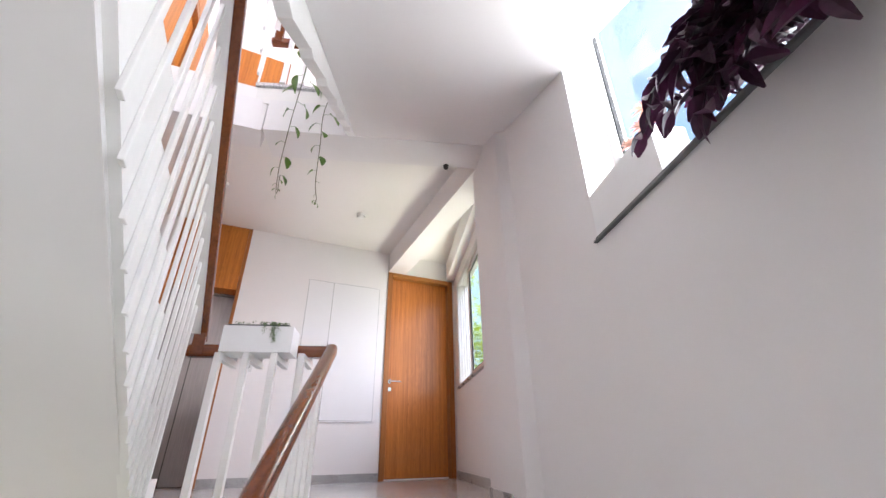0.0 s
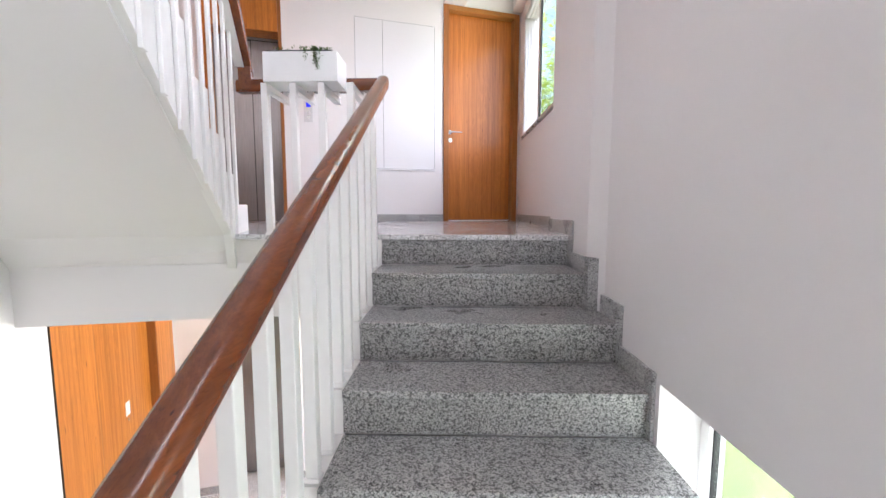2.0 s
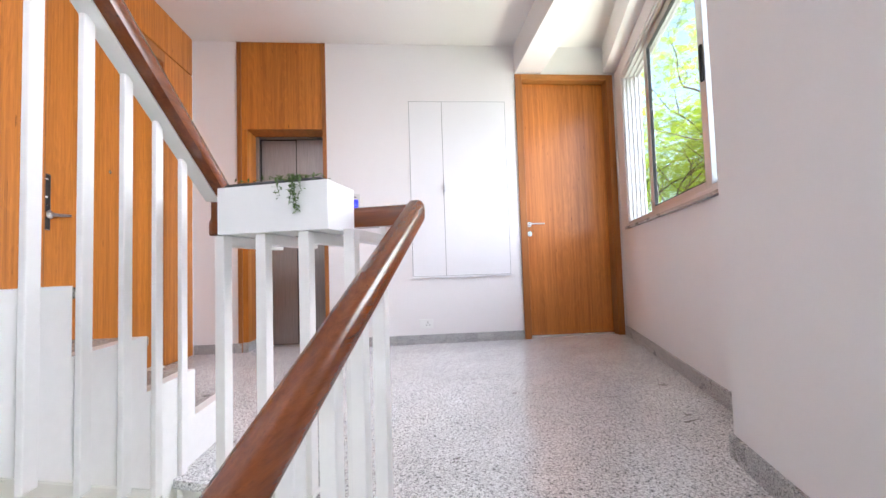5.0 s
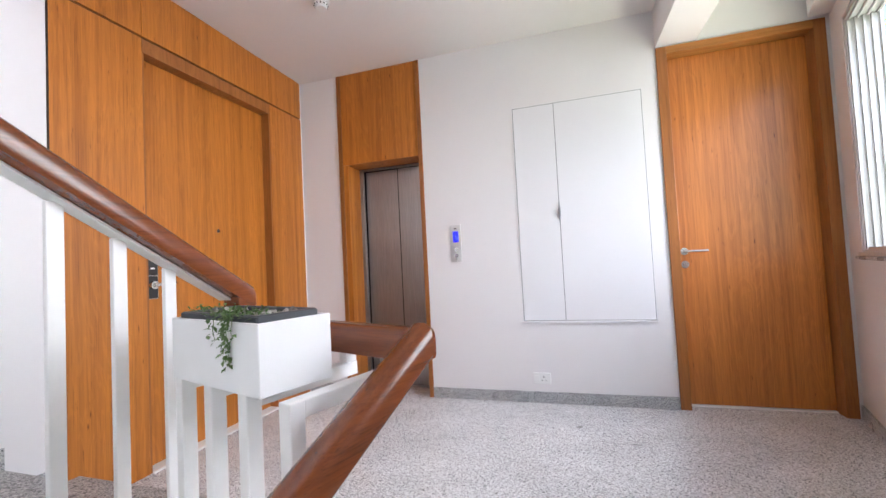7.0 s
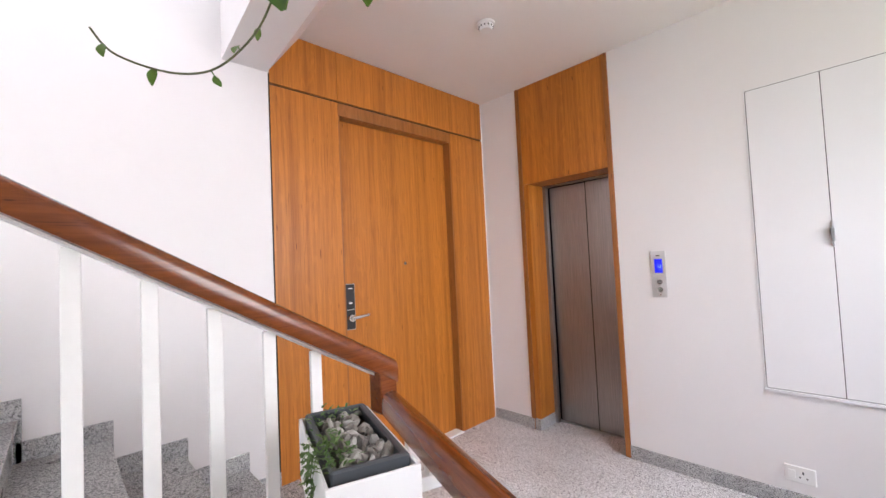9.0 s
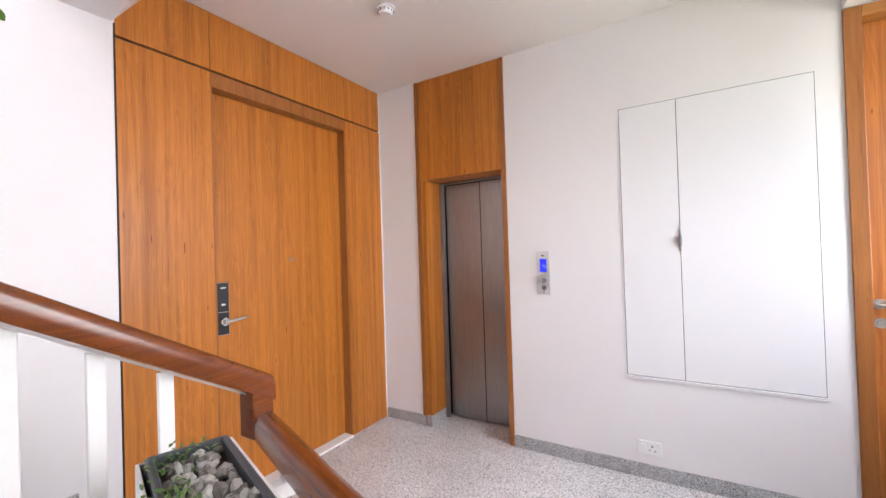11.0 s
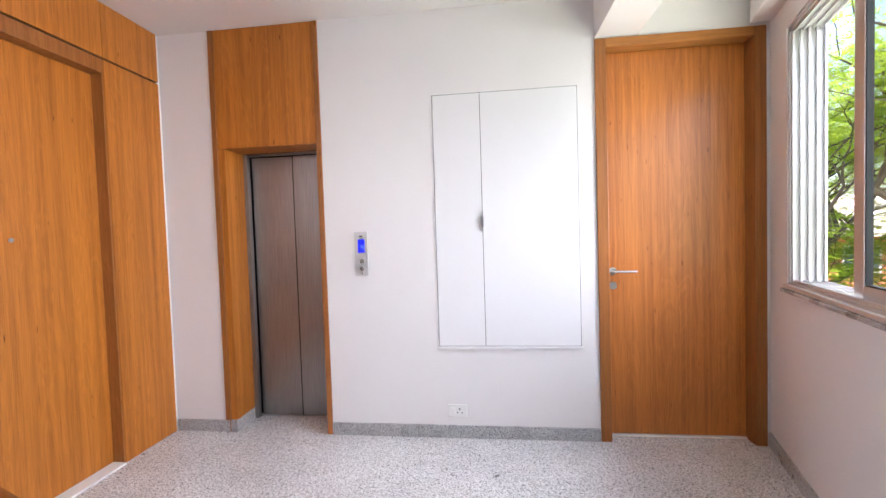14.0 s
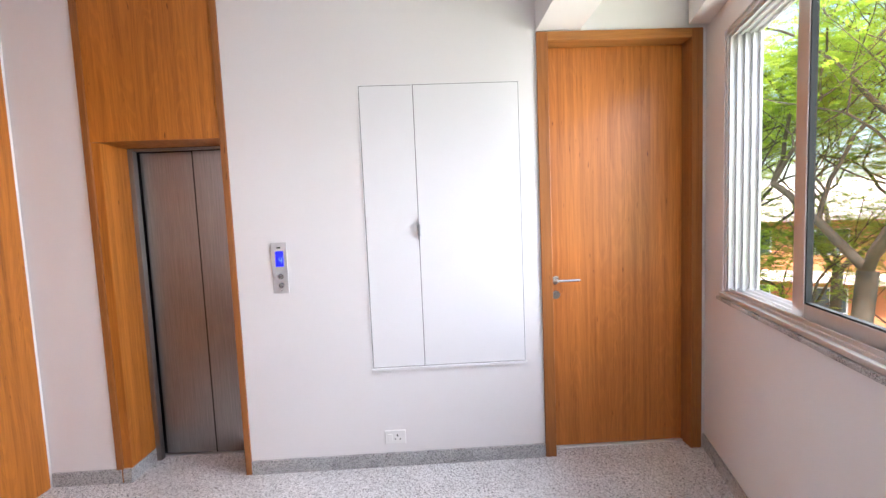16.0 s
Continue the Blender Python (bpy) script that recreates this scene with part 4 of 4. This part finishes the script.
purple = thing("purple_trailing_plant", STAIR, "bushy dark purple trailing plant over the stair window sill", "plant")
bm, st = bmesh.new(), bmesh.new()
for i in range(105):
    hanging = i % 6 == 0
    v = rng.uniform(-2.40, -2.02) if hanging else rng.uniform(-2.85, -1.95)
    p = Vector((STAIR_U + rng.uniform(0.02, 0.10), v, 1.06))
    out = Vector((-rng.uniform(0.3, 1.0), rng.uniform(-0.6, 0.1), rng.uniform(-0.1, 0.3) if hanging else rng.uniform(0.2, 1.6)))
    out.normalize()
    path, n = [p], rng.randint(5, 8)
    for j in range(n):
        out = (out + Vector((-0.05, rng.uniform(-0.25, 0.25), -0.15 - 0.06 * j))).normalized()
        q = path[-1] + out * 0.045
        if q.z < 1.06 and q.x > STAIR_U - 0.045:
            q.x = STAIR_U - 0.045
        path.append(q)
    tube(st, path, 0.0035, 0.002, 5)
    for j, q in enumerate(path[1:]):
        for side in (-1, 1):
            d = (path[j + 1] - path[j]).normalized()
            s = d.cross(Vector((0, 0, 1))).normalized() * side
            leaf(bm, q, d * 0.6 + s * 0.9 + Vector((0, 0, rng.uniform(-0.4, 0.3))), (rng.uniform(-0.4, 0.4), rng.uniform(-0.4, 0.4), 1), rng.uniform(0.05, 0.085), rng.uniform(0.030, 0.046), 0.18, 4)
    leaf(bm, path[-1], out, (0, 0.2, 1), 0.08, 0.03, 0.2, 4)
part("foliage", bm, PURPLE, purple)
part("stem", st, PURPLE, purple)

# ---- pothos hanging from the storey above ----
def vine(pts, seed, spare):
    rng = random.Random(seed)
    root = thing("hanging_pothos", pose(0, 0, 0), "green pothos vine hanging from the planter above", "plant", "hanging vines")
    pts = [Vector(p) for p in pts]
    fine = []
    for i in range(len(pts) - 1):
        p0, p1, p2, p3 = pts[max(i - 1, 0)], pts[i], pts[i + 1], pts[min(i + 2, len(pts) - 1)]
        for j in range(6):
            t = j / 6
            fine.append(0.5 * ((2 * p1) + (p2 - p0) * t + (2 * p0 - 5 * p1 + 4 * p2 - p3) * t * t + (3 * p1 - p0 - 3 * p2 + p3) * t ** 3))
    fine.append(pts[-1])
    smooth(part("stem", tube(bmesh.new(), fine, 0.0042, 0.0018, 7), STEM, root), 80)
    bm = bmesh.new()
    gone, side = 0.0, 1
    total = sum((b - a).length for a, b in zip(fine, fine[1:]))
    walked = 0.0
    for a, b in zip(fine, fine[1:]):
        walked += (b - a).length
        gone += (b - a).length
        if gone > spare:
            gone, side = 0.0, -side
            d = (b - a).normalized()
            s = d.cross(Vector((0.3, 0.8, 0.5))).normalized() * side
            s = (s + Vector((rng.uniform(-0.5, 0.5), rng.uniform(-0.5, 0.5), rng.uniform(-0.2, 0.3)))).normalized()
            size = (0.125 if walked < total * 0.6 else 0.082 if walked < total * 0.84 else 0.03) * rng.uniform(0.75, 1.15)
            stalk = b + s * size * 0.45
            tube(bm, [b, stalk], 0.0016, 0.0012, 5)
            leaf(bm, stalk, s * 0.5 + Vector((0, 0, -0.8)) + Vector((rng.uniform(-0.3, 0.3), rng.uniform(-0.3, 0.3), 0)), s + Vector((0, -0.6, 0.5)), size, size * 0.82, 0.12, 6, 0.9)
    smooth(part("leaves", bm, POTHOS, root), 60)


vine([(-1.60, -2.46, 4.10), (-1.60, -2.60, 4.02), (-1.60, -2.64, 3.5), (-1.57, -2.62, 3.1), (-1.60, -2.54, 2.6), (-1.615, -2.47, 2.22), (-1.61, -2.505, 2.03), (-1.60, -2.60, 1.88), (-1.59, -2.69, 1.825), (-1.59, -2.79, 1.83), (-1.59, -2.83, 1.87)], 3, 0.085)
vine([(-1.42, -2.48, 4.10), (-1.42, -2.60, 4.0), (-1.40, -2.58, 3.5), (-1.34, -2.50, 3.1), (-1.375, -2.52, 2.75), (-1.365, -2.56, 2.4), (-1.355, -2.54, 2.08), (-1.325, -2.46, 1.99), (-1.325, -2.39, 1.985), (-1.325, -2.33, 2.02), (-1.315, -2.285, 2.08)], 8, 0.08)

# ---- ceiling fittings ----
def smoke_detector(x, y):
    root = thing("smoke_detector", pose(x, y, CEIL), "round white plastic smoke detector on the ceiling", "smoke detector", "ceiling detectors")
    bm = disc(bmesh.new(), (0, 0, 0.001), (0, 0, -1), 0.056, 0.014, 28)
    smooth(part("base", bm, PLASTIC, root))
    bm = tube(bmesh.new(), [(0, 0, -0.013), (0, 0, -0.036), (0, 0, -0.044)], 0.046, 0.034, 28)
    smooth(part("head", bm, PLASTIC, root))
    bm = bmesh.new()
    for i in range(12):
        a = 2 * math.pi * i / 12
        c = Vector((math.cos(a) * 0.0435, math.sin(a) * 0.0435, -0.026))
        box(bm, c.x - 0.003, c.x + 0.003, c.y - 0.003, c.y + 0.003, c.z - 0.004, c.z + 0.004)
    part("vent_slot", bm, RUBBER, root)


smoke_detector(-0.657, -0.91)
smoke_detector(-2.165, -0.95)
root = thing("ceiling_sensor", pose(-0.27, -2.50, 2.605), "small dark round sensor under the landing beam", "sensor")
smooth(part("housing", tube(bmesh.new(), [(0, 0, 0.001), (0, 0, -0.02), (0, 0, -0.032)], 0.026, 0.018, 18), BLACK, root))


# ---- outside: ground, trees, houses ----
GROUND_Z = -9.3
bm = bmesh.new()
s = 900
vs = [bm.verts.new((a * s, b * s, GROUND_Z)) for a, b in ((-1, -1), (1, -1), (1, 1), (-1, 1))]
bm.faces.new(vs)
structure("ground", bm, GROUND, "green garden ground below the building", "ground")


def tree(x, y, fork_z, seed, reach=2.5, lean=(0, 0), sprays=7200, size=0.17, girth=0.15):
    rng = random.Random(seed)
    root = thing("tree", pose(x, y, GROUND_Z), "broad tree with dark forking limbs and feathery green foliage", "tree", "garden trees")
    wood_bm, tips = bmesh.new(), []

    def limb(p, d, length, r, depth):
        pts, n = [p], 6
        for i in range(n):
            d = (d + Vector((rng.uniform(-0.22, 0.22), rng.uniform(-0.22, 0.22), rng.uniform(-0.10, 0.12)))).normalized()
            pts.append(pts[-1] + d * (length / n))
        tube(wood_bm, pts, r, r * 0.66, 8 if depth < 3 else 5)
        if depth >= 3:
            tips.extend(pts[2:])
        if depth < 6:
            for i in range(3 if depth < 2 else rng.randint(2, 3)):
                a = rng.uniform(0, 2 * math.pi)
                out = Vector((math.cos(a), math.sin(a), rng.uniform(0.0, 0.55)))
                start = pts[-1] if i < 2 else pts[rng.randint(2, 5)]
                limb(start, (d * 0.6 + out * rng.uniform(0.5, 0.95)).normalized(), length * rng.uniform(0.66, 0.82), r * 0.52, depth + 1)

    base = Vector((0, 0, 0))
    top = Vector((lean[0], lean[1], fork_z - GROUND_Z))
    knee = top * 0.5 + Vector((rng.uniform(-0.2, 0.2), rng.uniform(-0.2, 0.2), 0))
    tube(wood_bm, [base, base.lerp(knee, 0.5), knee, knee.lerp(top, 0.5), top], girth * 1.3, girth, 9)
    for i in range(3):
        a = seed + 2 * math.pi * i / 3
        limb(top, Vector((math.cos(a) * 0.7, math.sin(a) * 0.7, 0.9)).normalized(), reach, girth * 0.6, 1)
    smooth(part("trunk", wood_bm, BARK, root, "dark grey-brown trunk and limbs"), 60)
    verts, faces = [], []
    for _ in range(sprays):
        q = tips[rng.randrange(len(tips))]
        c = q + Vector((rng.gauss(0, 0.26), rng.gauss(0, 0.26), rng.gauss(0.04, 0.09)))
        a = rng.uniform(0, 2 * math.pi)
        along = Vector((math.cos(a), math.sin(a), rng.uniform(-0.35, 0.25))).normalized()
        side = along.cross(Vector((rng.uniform(-0.5, 0.5), rng.uniform(-0.5, 0.5), 1))).normalized()
        # a feathery spray: leaflets in pairs along a short rib
        for j in range(4):
            for sg in (-1, 1):
                b = c + along * (size * 0.24 * j)
                tip = b + side * sg * size * (0.42 - 0.06 * j) + along * size * 0.16
                w = along * size * 0.10
                i0 = len(verts)
                verts.extend((b, b.lerp(tip, 0.5) - w, tip, b.lerp(tip, 0.5) + w))
                faces.append((i0, i0 + 1, i0 + 2, i0 + 3))
    me = bpy.data.meshes.new("crown")
    me.from_pydata(verts, [], faces)
    me.materials.append(TREE_LEAF)
    ob = new("crown", me)
    ob.parent = root
    tagged(ob, "feathery light green foliage with gaps", kind="stuff")
    return root


tree(6.9, 4.6, 0.3, 21, 2.3, (0.2, -0.2))
tree(6.2, 6.9, -0.8, 34, 2.4, (-0.3, 0.2))
tree(10.6, 5.6, -1.2, 47, 2.6, (0.5, 0.0))
tree(8.6, 10.4, -1.4, 58, 2.8, (0.0, 0.4), 9500, 0.2)
tree(13.0, 10.5, -0.8, 66, 2.8, (0.2, 0.2), 9000, 0.22)
tree(7.0, 10.0, -3.6, 73, 2.2, (0.2, 0.1), 9000, 0.2)
tree(10.0, 8.0, -4.2, 81, 2.3, (0.1, 0.1), 9000, 0.2)


def house(x, y, turn, w, d, h, roof, label, storeys):
    root = thing("house", pose(x, y, GROUND_Z, 0, 0, turn), label, "house", "houses across the garden")
    part("wall", boxes((-w / 2, w / 2, 0, d, 0, h)), BRICK_ORANGE, root, "orange painted wall")
    bm = bmesh.new()
    o, r = 1.0, h + 2.2
    prism(bm, [(-w / 2 - o, -o, h), (-w / 2 - o, d / 2, r), (-w / 2 - o, d + o, h), (-w / 2 - o, d + o, h - 0.3), (-w / 2 - o, -o, h - 0.3)], (w + 2 * o, 0, 0))
    part("roof", bm, roof, root, "pitched roof")
    step = h / storeys
    for s_ in range(storeys):
        n = int(w // 3.2)
        for i in range(n):
            cx = -w / 2 + (i + 0.5) * w / n
            z = s_ * step + step * 0.32
            win = part("window", boxes((cx - 0.75, cx + 0.75, -0.06, 0.02, z, z + 1.5)), METAL_WHITE, root, "white framed window")
            part("pane", boxes((cx - 0.67, cx - 0.04, -0.08, -0.05, z + 0.08, z + 1.42), (cx + 0.04, cx + 0.67, -0.08, -0.05, z + 0.08, z + 1.42)), FAR_GLASS, win)
        if s_:
            part("awning", prism(bmesh.new(), [(-w / 2, 0.0, s_ * step + 0.1), (-w / 2, -1.2, s_ * step - 0.35), (-w / 2, -1.2, s_ * step - 0.43), (-w / 2, 0.0, s_ * step)], (w, 0, 0)), ROOF_RED if s_ % 2 else ROOF_PALE, root)
    return root


house(17, 24, -38, 24, 9, 10.2, ROOF_PALE, "orange three-storey house with a pale roof behind the trees", 3)
house(27, 5, -75, 20, 9, 8.6, ROOF_RED, "orange house with a red roof behind the trees", 3)
house(2, 34, 0, 18, 9, 9.0, ROOF_PALE, "orange house with a pale roof far behind the trees", 3)
